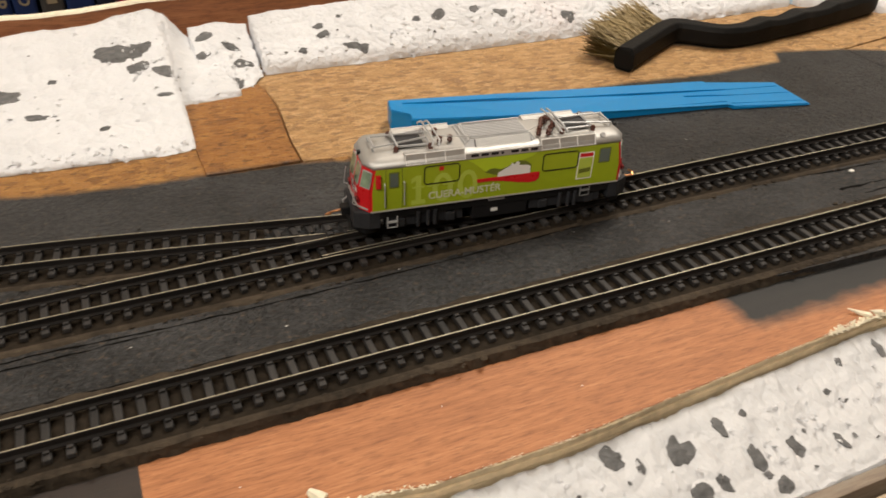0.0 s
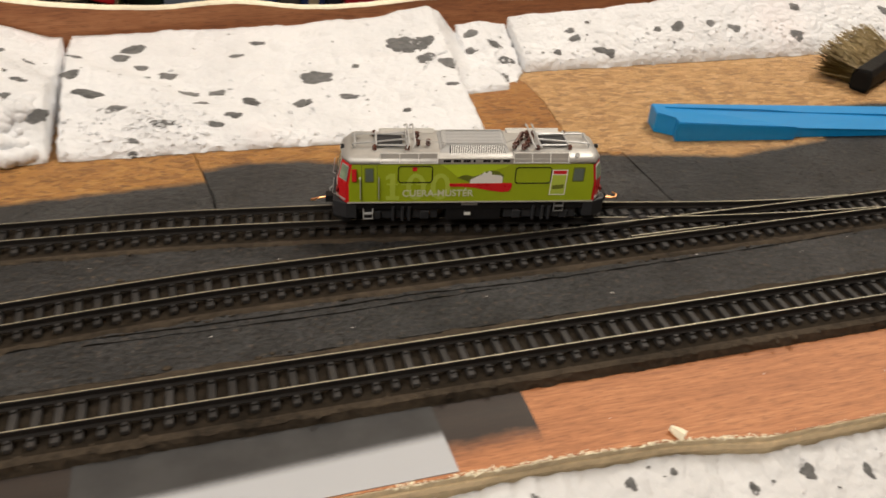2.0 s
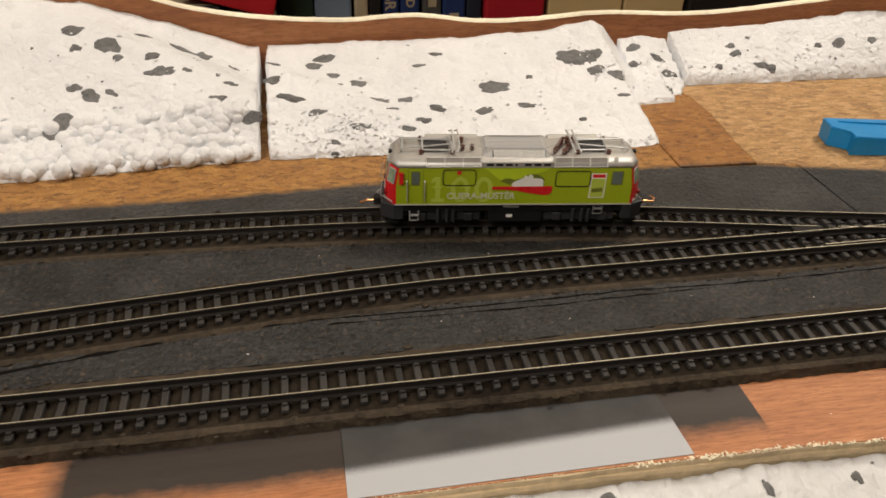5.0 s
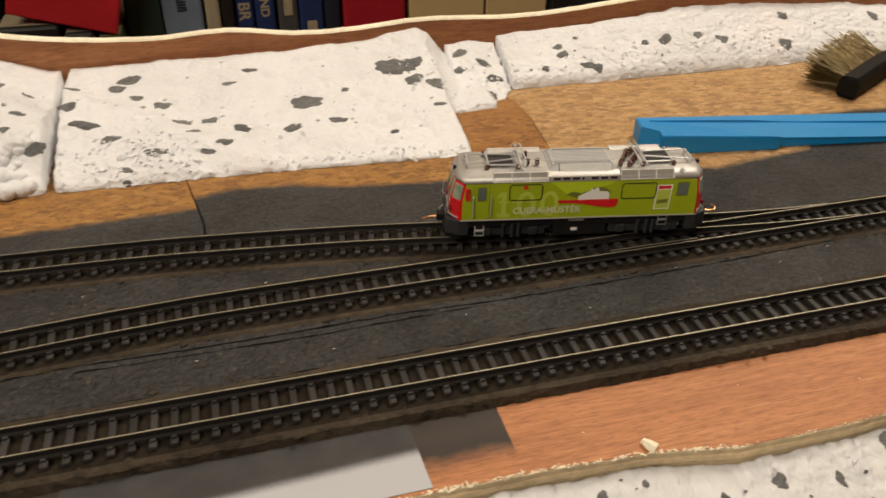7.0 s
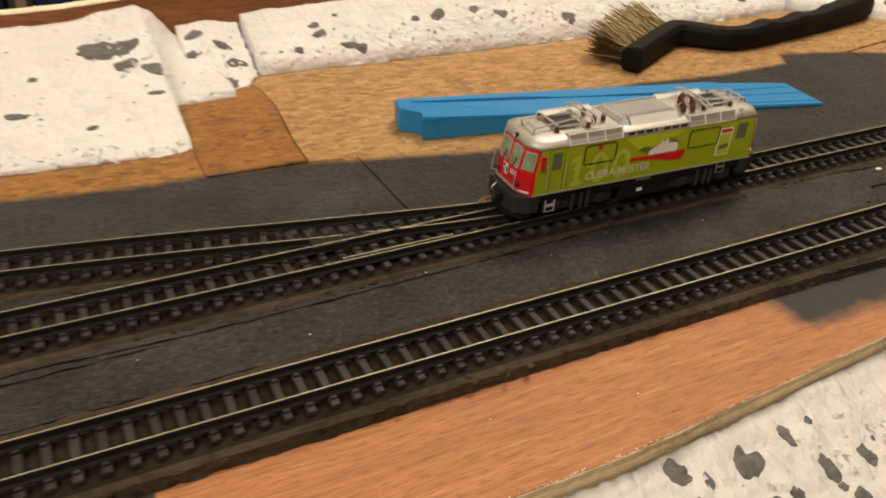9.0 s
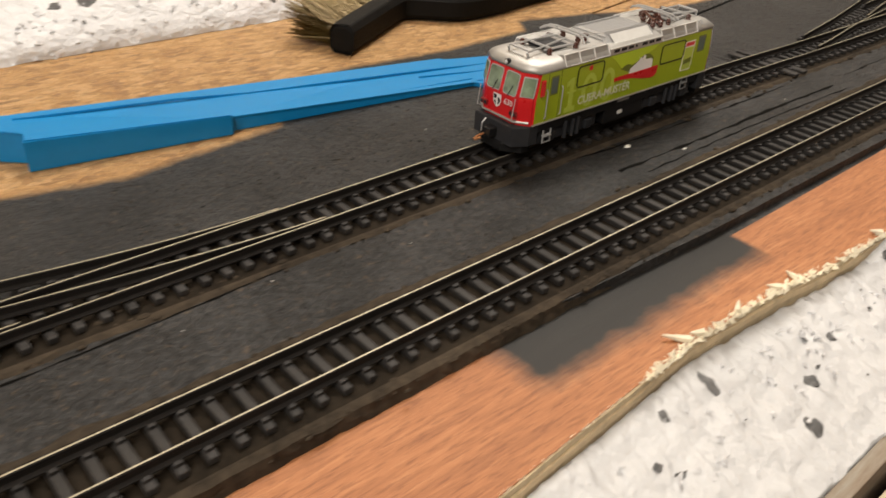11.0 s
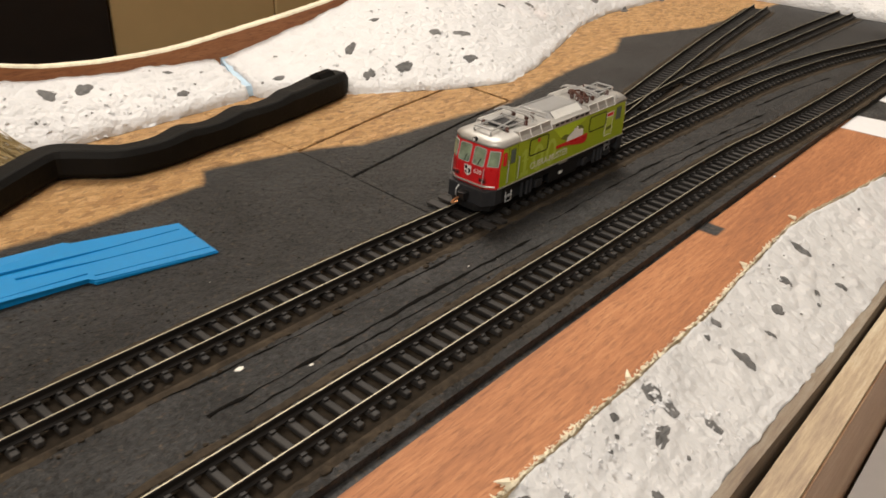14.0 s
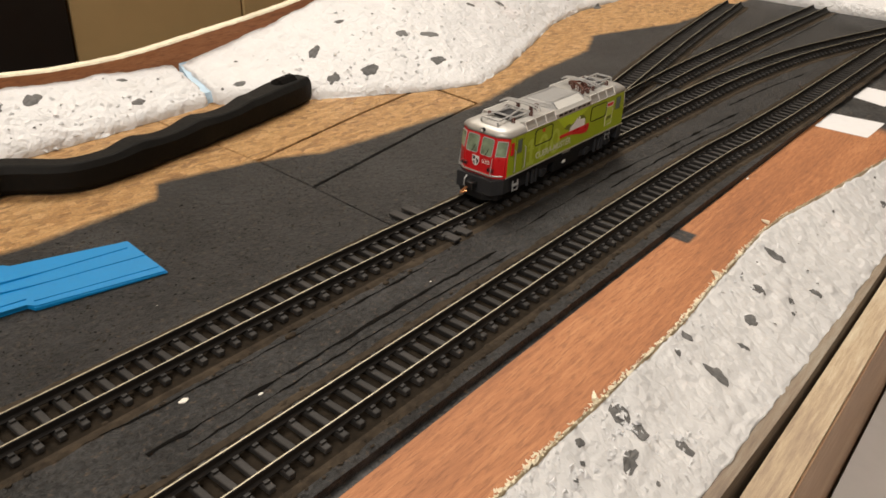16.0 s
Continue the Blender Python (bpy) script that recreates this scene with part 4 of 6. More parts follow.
FLECKS_7 += [(82, -57, 1.6, 1.4), (110, -58, 1.4, 1.7), (150, -60, 1.5, 1.2), (200, -61, 1.7, 1.4), (260, -60.5, 1.5, 1.5)]


def foams():
    foam("foam_hill", "white foam slab with grey flecks and torn beaded face", -760, -574.5, [(-760, 120), (-647, 121), (-600, 126), (-574, 127)], [(-760, 204), (-574, 204)],
         lambda x, v: lip(v, 6.5, interp(x, [(-700, 42), (-640, 36), (-607, 26), (-578, 16)]), interp(x, [(-660, 0.75), (-590, 1.0)]), 0.2), 1.0, FLECKS_1, 0.8, beads=(-690, -578, 330), shreds=[(-640, 150, 30, 14, 60)], ridges=[(-655, 204, -574, 160, 6.0, 34), (-604, 166, -574, 148, 3.0, 20), (-690, 190, -600, 150, 2.6, 26)])
    foam("foam_hill", "broad white foam slab with grey flecks and a smooth slope", -571, -399, [(-571, 126.5), (-511, 125), (-430, 120), (-421.5, 122), (-420.8, 157), (-399, 158.5)], [(-571, 204), (-410, 204), (-399, 170)],
         lambda x, v: lip(v, interp(x, [(-570, 5.5), (-430, 2.5)]), interp(x, [(-571, 16), (-500, 16.5), (-450, 18.5), (-436, 20.5), (-424, 22.5), (-418, 20), (-411, 10), (-399, 4)]), 1.0, 0.09), 2.0, FLECKS_2, 0.7, shreds=[(-545, 136, 14, 7, 150), (-500, 126, 40, 1.5, 70), (-440, 122, 18, 1.5, 40), (-485, 160, 40, 18, 60), (-428, 180, 8, 12, 40)], ridges=[(-568, 180, -512, 134, 3.2, 22), (-505, 203, -497, 130, 2.4, 18), (-560, 152, -528, 127, 2.2, 14)])
    foam("foam_wedge", "small greyish foam wedge between two larger foam slabs", -410, -386.5, [(-410, 172), (-400, 164), (-392, 167), (-386, 176)], [(-410, 204), (-386, 204)],
         lambda x, v: lip(v, 1.5, interp(x, [(-421, 12), (-400, 15), (-386, 13)]), 1.0), 3.0, FLECKS_3, 1.0, shreds=[(-398, 178, 6, 8, 25)], floor_z=0.7, step=1.0)
    foam("foam_hill", "long white foam strip with grey flecks under the backdrop", -385, -106, [(-385, 177), (-270, 176), (-200, 176), (-150, 177), (-106, 180)], [(-385, 204), (-106, 206)],
         lambda x, v: lip(v, 4.0, interp(x, [(-385, 16), (-330, 18.5), (-290, 23), (-200, 20), (-160, 16), (-106, 13)]), 0.8), 4.0, FLECKS_4, 0.75, shreds=[(-300, 182, 55, 5, 130), (-170, 184, 40, 6, 70)])
    foam("foam_hill", "white foam hill bulging over the chip board", -102, 420, [(-102, 178), (-67, 155), (-30, 133), (0, 121), (34, 128), (90, 148), (133, 164), (180, 172), (420, 172)], [(-102, 208), (420, 212)],
         lambda x, v: lip(v, 5.0, interp(x, [(-102, 13), (-60, 20), (-20, 29), (60, 36), (130, 30), (200, 24), (420, 30)]), 0.85, 0.1), 5.0, FLECKS_5, 0.8, shreds=[(-40, 155, 30, 14, 110), (60, 165, 50, 14, 90)])
    b = bmesh.new()
    vs = [b.verts.new(q) for q in ((-108, 182, 0.3), (-97, 182, 0.3), (-91, 207, 0.3), (-102, 207, 0.3), (-107.5, 183.5, 4.6), (-98.5, 183, 4.4), (-92, 207, 13.6), (-101.5, 207, 13.4))]
    for q in ((4, 5, 6, 7), (0, 1, 5, 4), (1, 2, 6, 5), (2, 3, 7, 6), (3, 0, 4, 7), (3, 2, 1, 0)):
        b.faces.new([vs[i] for i in q])
    tp = part("foam_patch", b, TAPE)
    tagged(tp, "pale blue foam piece filling a joint between foam hills", "foam block")
    foam("foam_hill", "white foam block at the far end of the layout", 322, 420, [(322, -14), (420, -14)], [(322, 128), (420, 128)],
         lambda x, v: 8 + 0.09 * (x - 322), 6.0, FLECKS_6, 1.2)


def front_foam():
    """Foam bank that slopes down from the plywood towards the camera, closed by a wooden fascia."""
    thing = foam("foam_bank", "white foam bank with grey flecks below the plywood edge", -560, 420, [(-560, -52), (-520, -54), (-440, -57.0), (-160, -59.0), (-100, -60.6), (60, -63), (420, -66)], [(x, y - 0.7) for x, y in EDGE],
                 lambda x, v: -14.0 + (14.0 + interp(x, [(-520, -7.4), (-216, -7.2), (-203, -3.4), (400, -3.2)])) * v, 7.0, FLECKS_7, 0.8, floor_z=-40, mat=STYRO_TORN_SHADED, dust=0.1, combed=0.55)
    rnd = random.Random(31)
    b = bmesh.new()
    spots = [(-160, -38.5, 5, 46), (-167, -44, 6, 40), (-190, -39, 16, 60), (-215, -46, 16, 40), (-240, -38, 40, 60), (-150, -52, 8, 26), (-330, -44, 60, 70), (-90, -36, 60, 40)]
    for sx, sy, sp, n in spots:
        for _ in range(n):
            x = sx + rnd.gauss(0, sp * 0.6)
            top_y = edge_y(x) - 0.7
            y = min(top_y - 1, max(-58, sy + rnd.gauss(0, 3.2)))
            v = (y + 58.5) / (top_y + 58.5)
            z = -14.0 + (14.0 + interp(x, [(-520, -7.4), (-216, -7.2), (-203, -3.4), (400, -3.2)])) * v
            r, a = rnd.uniform(0.5, 1.5), rnd.uniform(0, 6.28)
            d, s = Vector((math.cos(a), math.sin(a), rnd.uniform(0.1, 0.5))), Vector((-math.sin(a), math.cos(a), rnd.uniform(-0.3, 0.3)))
            c = Vector((x, y, z + 0.2))
            vs = [b.verts.new(c - s * r * 0.6 - d * r * 0.3), b.verts.new(c + s * r * 0.5 - d * r * 0.2), b.verts.new(c + d * r + s * r * rnd.uniform(-0.2, 0.4) + Vector((0, 0, 0.35 * r))), b.verts.new(c + Vector((0, 0, r * 0.55))), b.verts.new(c - Vector((0, 0, r * 0.3)))]
            for q in ((0, 3, 2), (3, 1, 2), (0, 1, 3), (0, 2, 4), (1, 4, 2), (0, 4, 1)):
                b.faces.new([vs[i] for i in q])
    part("torn_foam", b, STYRO, thing, "torn white foam shreds standing off the bank")["kind"] = "stuff"
    fa = part("fascia_strip", slab([(-470, -60.6), (-160, -62.0), (-110, -63.4), (420, -66.5), (420, -64.2), (-60, -61.2), (-160, -59.0), (-470, -57.4)], -45, -14.2, 0.5), STRIP)
    tagged(fa, "thin grey-brown wooden strip closing the foam bank", "fascia", kind="structure")
    bt = part("batten", slab([(-470, -72.6), (-100, -73.0), (420, -73.6), (420, -66.6), (-60, -65.6), (-153, -65), (-470, -62.8)], -24, -15.2, 0.5), BATTEN)
    tagged(bt, "pale softwood batten along the front of the layout", "batten", kind="structure")
    pl = part("front_panel", slab([(-470, -73.2), (-100, -73.6), (420, -74.3), (420, -73.65), (-100, -73.05), (-470, -72.65)], -92.1, -16.2, 0.1), PANEL_WOOD)
    tagged(pl, "brown plywood front panel below the batten", "panel", kind="structure")


foams()
front_foam()


# ---- backdrop, cloth below, shelf ----
def backdrop():
    top = [(-760, 48), (-700, 46), (-656, 43), (-625, 40), (-601, 33), (-572, 28), (-537, 25.5), (-506, 26.5), (-476, 23), (-450, 23), (-418, 25), (-368, 23.5), (-312, 28), (-270, 33), (-220, 30), (-176, 21.5), (-133, 19.5), (-94, 22.5), (-30, 30), (40, 45), (120, 60), (420, 62)]
    path = smooth_path(top, 3.0)
    bm = bmesh.new()
    rows = []
    rnd = random.Random(4)
    for p in path:
        j = rnd.uniform(-0.1, 0.1)
        y = 205.5 + 2.0 * math.sin(p.x * 0.011)
        rows.append([bm.verts.new((p.x, y + a, z)) for a, z in ((0, -92.1), (0, p.y - 0.7 + j), (0.6, p.y + j), (4.2, p.y + j), (4.4, -92.1))])
    for u, v in zip(rows, rows[1:]):
        for k in range(4):
            f = bm.faces.new((u[k], u[k + 1], v[k + 1], v[k]))
            f.material_index = 1 if k in (1, 2) else 0
    bm.faces.new(rows[0])
    bm.faces.new(rows[-1][::-1])
    ob = part("backdrop_board", bm, (PLY_BACK, PLY_EDGE))
    tagged(ob, "upright red plywood board with a pale wavy sawn top edge", "plywood board", kind="structure")


backdrop()


def crumbs():
    """Crumbs of bed and paint along the track edges."""
    rnd = random.Random(21)
    bm = bmesh.new()
    for line, n, x0, x1 in ((NEAR, 520, -640, 120), (MAIN, 420, -640, 60), (BRANCH, 200, -640, -330)):
        for _ in range(n):
            x = rnd.uniform(x0, x1)
            y = interp(x, line) + rnd.choice((-1, -1, 1)) * (10.2 + rnd.gauss(0, 1.0))
            if y < -8:
                continue
            r = abs(rnd.gauss(0, 0.28)) + 0.12
            bmesh.ops.create_icosphere(bm, subdivisions=1, radius=r, matrix=Matrix.Translation((x, y, 0.25)) @ Matrix.Diagonal((1 + rnd.random(), 1, 0.7, 1)))
    ob = part("crumbs", bm, BED_EDGE)
    tagged(ob, "dark brown crumbs along the edges of the tracks", "crumbs", kind="stuff")


crumbs()


def grit():
    """Loose grit and lifted chips under the paint of the boards behind the track."""
    rnd = random.Random(77)
    # Pit bits lie on top of the paint, coloured like the shade in pits.
    for label, mat, n, lift in (("brown grit stuck in the black paint", BED_EDGE, 2600, 0.16), ("flat near-black bits for the shade in paint pits", RECESS_SHADE, 2600, 0.03)):
        verts, faces = [], []
        for _ in range(n):
            x, y = rnd.uniform(-345, 40), rnd.uniform(57, 124)
            if y > interp(x, [(-345, 84), (-290, 92), (-275, 118), (-106, 108), (-20, 100), (40, 112)]):
                continue
            r = 0.08 + abs(rnd.gauss(0, 0.13))
            k = len(verts)
            a0 = rnd.uniform(0, 6.28)
            verts += [(x + r * st * math.cos(a0 + q * 1.2566), y + r * math.sin(a0 + q * 1.2566), 0.16 + 0.0) for q, st in enumerate((1.6, 0.9, 1.3, 0.8, 1.1))]
            verts.append((x, y, 0.16 + lift))
            faces += [(k + q, k + (q + 1) % 5, k + 5) for q in range(5)]
        me = bpy.data.meshes.new("grit")
        me.from_pydata([tuple(c * MM for c in v) for v in verts], [], faces)
        me.materials.append(mat)
        tagged(new("grit", me), label, "grit", kind="stuff")


grit()


def cloth():
    ob = part("printed_sheet", box(-900, 600, -700, -75, -92.1, -88), CLOTH)
    tagged(ob, "pale printed sheet lying on the table below", "sheet")
    rnd = random.Random(9)
    for k in range(46):
        x, y = rnd.uniform(-160, 60), rnd.uniform(-260, -85)
        w, h = rnd.choice(((9, 2.2), (5, 1.6), (16, 3.0))), rnd.uniform(0, 1)
        part("print_bar", box(x, x + w[0], y, y + w[1], -88, -87.8), GREY_DARK, ob)
    tb = part("table_top", box(-1100, 800, -900, 330, -120, -92.2), SHELF)
    tagged(tb, "dark wooden table top under the layout", "table")
    for x in (-1050, 720):
        for y in (-860, 260):
            part("table_leg", box(x, x + 60, y, y + 60, -800, -120), SHELF, tb)


cloth()


def paint_cover(name, color):
    return plain(name, color, 0.45, 0, 0.12, 90, 0)


def text_mesh(text, size, mat, m, parent, name="lettering", squeeze=1.0, thick=0.03, bold=0.0):
    cu = bpy.data.curves.new(name, "FONT")
    cu.body, cu.size, cu.extrude, cu.align_x = text, size * MM, thick * MM, "LEFT"
    cu.offset = bold * MM
    tmp = bpy.data.objects.new(name, cu)
    scene.collection.objects.link(tmp)
    me = bpy.data.meshes.new_from_object(tmp.evaluated_get(bpy.context.evaluated_depsgraph_get()))
    bpy.data.objects.remove(tmp)
    me.materials.clear()
    me.materials.append(mat)
    me.transform(m @ Matrix.Diagonal((squeeze, 1, 1, 1)))
    ob = new(name, me)
    ob.parent = parent
    return ob


def books():
    """Books and cartons on a shelf behind the backdrop."""
    sh = empty("bookshelf", label="dark wooden bookshelf behind the layout", category="bookshelf")
    part("shelf_board", box(-1000, 700, 395, 640, -190, -170), SHELF, sh)
    part("shelf_board", box(-1000, 700, 395, 640, 150, 170), SHELF, sh)
    part("back_panel", box(-1000, 700, 640, 650, -800, 170), SHELF, sh)
    part("shelf_board", box(-1000, 700, 395, 640, -520, -500), SHELF, sh)
    for x in (-1018, 700):
        part("side_panel", box(x, x + 18, 395, 650, -800, 170), SHELF, sh)
    covers = {
        "black": paint_cover("black_cover", (0.012, 0.011, 0.010)), "red": paint_cover("dark_red_cover", (0.34, 0.010, 0.02)), "brightred": paint_cover("red_cover", (0.42, 0.012, 0.02)),
        "green": paint_cover("dark_green_cover", (0.018, 0.04, 0.025)), "blue": paint_cover("blue_cover", (0.012, 0.03, 0.11)), "pale": paint_cover("pale_blue_cover", (0.17, 0.22, 0.29)),
        "navy": paint_cover("navy_cover", (0.012, 0.016, 0.03)), "grey": paint_cover("grey_cover", (0.06, 0.058, 0.055)), "cream": paint_cover("cream_cover", (0.36, 0.30, 0.2)), "olive": paint_cover("olive_cover", (0.05, 0.06, 0.012))}
    rnd = random.Random(2)
    TITLE_TOP = {-545: -8, -499: -19.5, -486: -12}
    row = [(-640, 36, "black"), (-603, 18, "black"), (-584, 15, "olive"), (-568, 23, "green"), (-545, 26, "pale"), (-518, 10, "cream"), (-508, 9, "black"), (-499, 13, "blue"), (-486, 14, "blue"), (-471, 14, "grey"), (-457, 17, "blue"), (-440, 12, "navy"),
           (-427, 44, "red"), (-662, 21, "olive"), (-685, 22, "red"), (-715, 28, "black"), (-750, 34, "navy"), (-790, 38, "green"), (-835, 42, "red")]
    for x, w, col in row:
        bk = empty("book", label=col.replace("brightred", "bright red").replace("pale", "pale blue") + " bound book standing upright on the shelf", category="book", group="books on the shelf")
        h, d = rnd.uniform(75, 130), rnd.uniform(0, 6)
        h, d = {-640: (-18.8, -20), -603: (-24.4, -20), -584: (-28.4, -20)}.get(x, (h, d))
        part("cover", box(x + 0.4, x + w - 0.4, 400 + d, 560, -170, h, min(2.0, w * 0.18)), covers[col], bk)
        part("pages", box(x + 1.6, x + w - 1.6, 404 + d, 558, -168, h + 0.4), covers["cream"], bk)
        for k in range(2 if col == "grey" or x == -457 else 0):
            z = rnd.uniform(-60, -20) + k * 30
            part("spine_bar", box(x + w * 0.3, x + w * 0.7, 399.4 + d, 400.4 + d, z, z + 11), covers["cream"] if col in ("blue", "black", "pale", "grey") else covers["grey"], bk)
        title = {-545: ("nalifi", 8.0, "navy"), -499: ("BR", 10.5, "cream"), -486: ("AND", 8.0, "cream")}.get(x)
        if title:
            m = Matrix.Translation(((x + w * 0.5 - title[1] * 0.35) * MM, (399.8 + d) * MM, TITLE_TOP[x] * MM)) @ pose(0, 0, 0, 90, 0, 0) @ pose(0, 0, 0, 0, 0, -90)
            text_mesh(title[0], title[1], covers[title[2]], m, bk, "spine_title", bold=0.25)
    # a red book laid askew on the lower ones
    red = empty("book", label="bright red book lying askew on lower books", category="book", group="books on the shelf")
    red.matrix_basis = Matrix.Translation((-572 * MM, 0, -27.5 * MM)) @ pose(0, 0, 0, 0, 16, 0)
    part("cover", box(-62, 0, 381, 398.5, 0, 90, 1.0), covers["brightred"], red)
    part("pages", box(-60.5, -1.5, 382.5, 397, 1.5, 90.4), covers["cream"], red)
    for x, w in ((-380, 56), (-323, 47)):
        ob = part("carton", box(x, x + w - 1, 402, 600, -170, 120, 1.0), CARTON)
        part("lid_edge", box(x - 0.6, x + w - 0.4, 400.6, 402, 40, 121, 0.4), CARTON, ob)
        tagged(ob, "beige cardboard carton standing on the shelf", "carton", group="beige cartons")
    for x, w in ((-46, 131), (86, 90)):
        ob = part("carton", box(x, x + w - 1, 402, 600, -170, 120, 1.0), CARTON)
        part("lid_edge", box(x - 0.6, x + w - 0.4, 400.6, 402, 40, 121, 0.4), CARTON, ob)
        tagged(ob, "beige cardboard carton standing on the shelf", "carton", group="beige cartons")
    # Added black boxes: they fill the dark stretch and hide the carton's side.
    for x, w in ((-274, 70), (-203, 78), (-124, 76)):
        bx = empty("dark_filler_box", label="added black box filling the dark stretch of the shelf", category="box file", group="black box files")
        part("case", box(x, x + w - 1, 399, 600, -170, 118, 1.5), covers["black"], bx)
        part("spine_bar", box(x + w * 0.4, x + w * 0.6, 398.4, 399.2, 60, 90), covers["grey"], bx)



books()


# ---- wire brush and blue gauge ----
def wire_brush():
    thing = empty("wire_brush", label="black handled brass wire brush lying on its side", category="brush")
    spine = [(-244.5, 132.6, 5.2, 4.0, 4.6), (-242, 134, 5.3, 4.4, 4.9), (-224, 144.2, 5.4, 4.5, 5.0), (-207, 153.6, 5.5, 4.7, 5.0), (-201, 154.6, 5.5, 4.8, 5.0), (-196, 151.6, 5.4, 4.6, 4.9), (-188, 144.0, 5.3, 4.2, 4.8), (-182, 141.4, 5.2, 4.1, 4.8), (-172, 141.0, 5.2, 4.3, 4.8), (-162, 142.6, 5.7, 5.2, 5.4), (-154, 143.4, 5.2, 4.5, 4.8),
             (-146, 144.6, 5.1, 4.5, 4.7), (-136, 146.4, 5.7, 5.4, 5.4), (-128, 147.4, 5.3, 4.7, 4.9), (-118, 149.2, 5.2, 4.7, 4.8), (-110, 151.2, 5.7, 5.5, 5.4), (-104, 152.6, 5.6, 5.6, 5.3), (-90, 156.2, 5.8, 6.4, 5.5), (-78, 158.8, 5.7, 6.0, 5.4), (-71.5, 159.8, 5.5, 4.2, 4.9)]
    fine = []
    for a, b in zip(range(len(spine) - 1), range(1, len(spine))):
        p0, p1, p2, p3 = (np.array(spine[max(0, min(len(spine) - 1, j))], float) for j in (a - 1, a, b, b + 1))
        for k in range(4):
            t = k / 4
            fine.append((2 * t**3 - 3 * t**2 + 1) * p1 + (t**3 - 2 * t**2 + t) * (p2 - p0) / 2 + (-2 * t**3 + 3 * t**2) * p2 + (t**3 - t**2) * (p3 - p1) / 2)
    spine = [tuple(float(v) for v in p) for p in fine] + [spine[-1]]
    bm = bmesh.new()
    rings = []
    cs = [Vector(s[:3]) for s in spine]
    for i, (x, y, z, w, h) in enumerate(spine):
        d = (cs[min(i + 1, len(cs) - 1)] - cs[max(i - 1, 0)]).normalized()
        side = Vector((-d.y, d.x, 0)).normalized()
        up = Vector((0, 0, 1))
        ring = []
        for c, s in ((1, -0.55), (1, 0.55), (0.72, 0.92), (0.6, 1), (-0.6, 1), (-0.72, 0.92), (-1, 0.55), (-1, -0.55), (-0.8, -0.9), (-0.6, -1), (0.6, -1), (0.8, -0.9)):
            ring.append(bm.verts.new(cs[i] + side * (c * w) + up * (s * h)))
        rings.append(ring)
    for u, v in zip(rings, rings[1:]):
        for k in range(12):
            bm.faces.new((u[k], u[(k + 1) % 12], v[(k + 1) % 12], v[k]))
    bm.faces.new(rings[0][::-1])
    bm.faces.new(rings[-1])
    bmesh.ops.bevel(bm, geom=[e for r in (rings[0], rings[-1]) for e in {x for v in r for x in v.link_edges if x.other_vert(v) in r}], offset=0.8, segments=2, affect="EDGES")
    part("handle", bm, RUBBER, thing, "black plastic handle with a bent neck")
    # No opening is cut: a solid near-black lump gives the hole's shade.
    hole = tube([(-92, 155.8, 9.2), (-89, 156.5, 9.4), (-80, 158.4, 9.4), (-77, 159.0, 9.2)], [1.2, 3.9, 3.9, 1.4], 10)
    part("hanging_hole", hole, RECESS_SHADE, thing, "near-black lump for the shade inside the hanging hole")
    rnd = random.Random(8)
    for row in range(3):
        for k in range(11):
            b = bmesh.new()
            t = k / 10
            base_p = Vector((-242 + 37 * t, 137.5 + 21 * t, 2.6 + row * 2.7))
            for _ in range(26):
                a = Vector((base_p.x + rnd.uniform(-1.3, 1.3), base_p.y + rnd.uniform(-0.8, 0.8), base_p.z + rnd.uniform(-1.1, 1.1)))
                tip = a + Vector((-8.5 + rnd.uniform(-3.2, 3.2), 14.5 + rnd.uniform(-3, 2.5), 1.0 + row * 2.2 + rnd.uniform(-2.2, 2.6)))
                tip.z = max(1.0, tip.z)
                mid = a.lerp(tip, 0.55) + Vector((rnd.uniform(-0.8, 0.8), 0, rnd.uniform(-0.6, 0.9)))
                add_tube(b, [a, mid, tip], 0.17, 3, False)
            part("bristle_tuft", b, BRASS, thing)


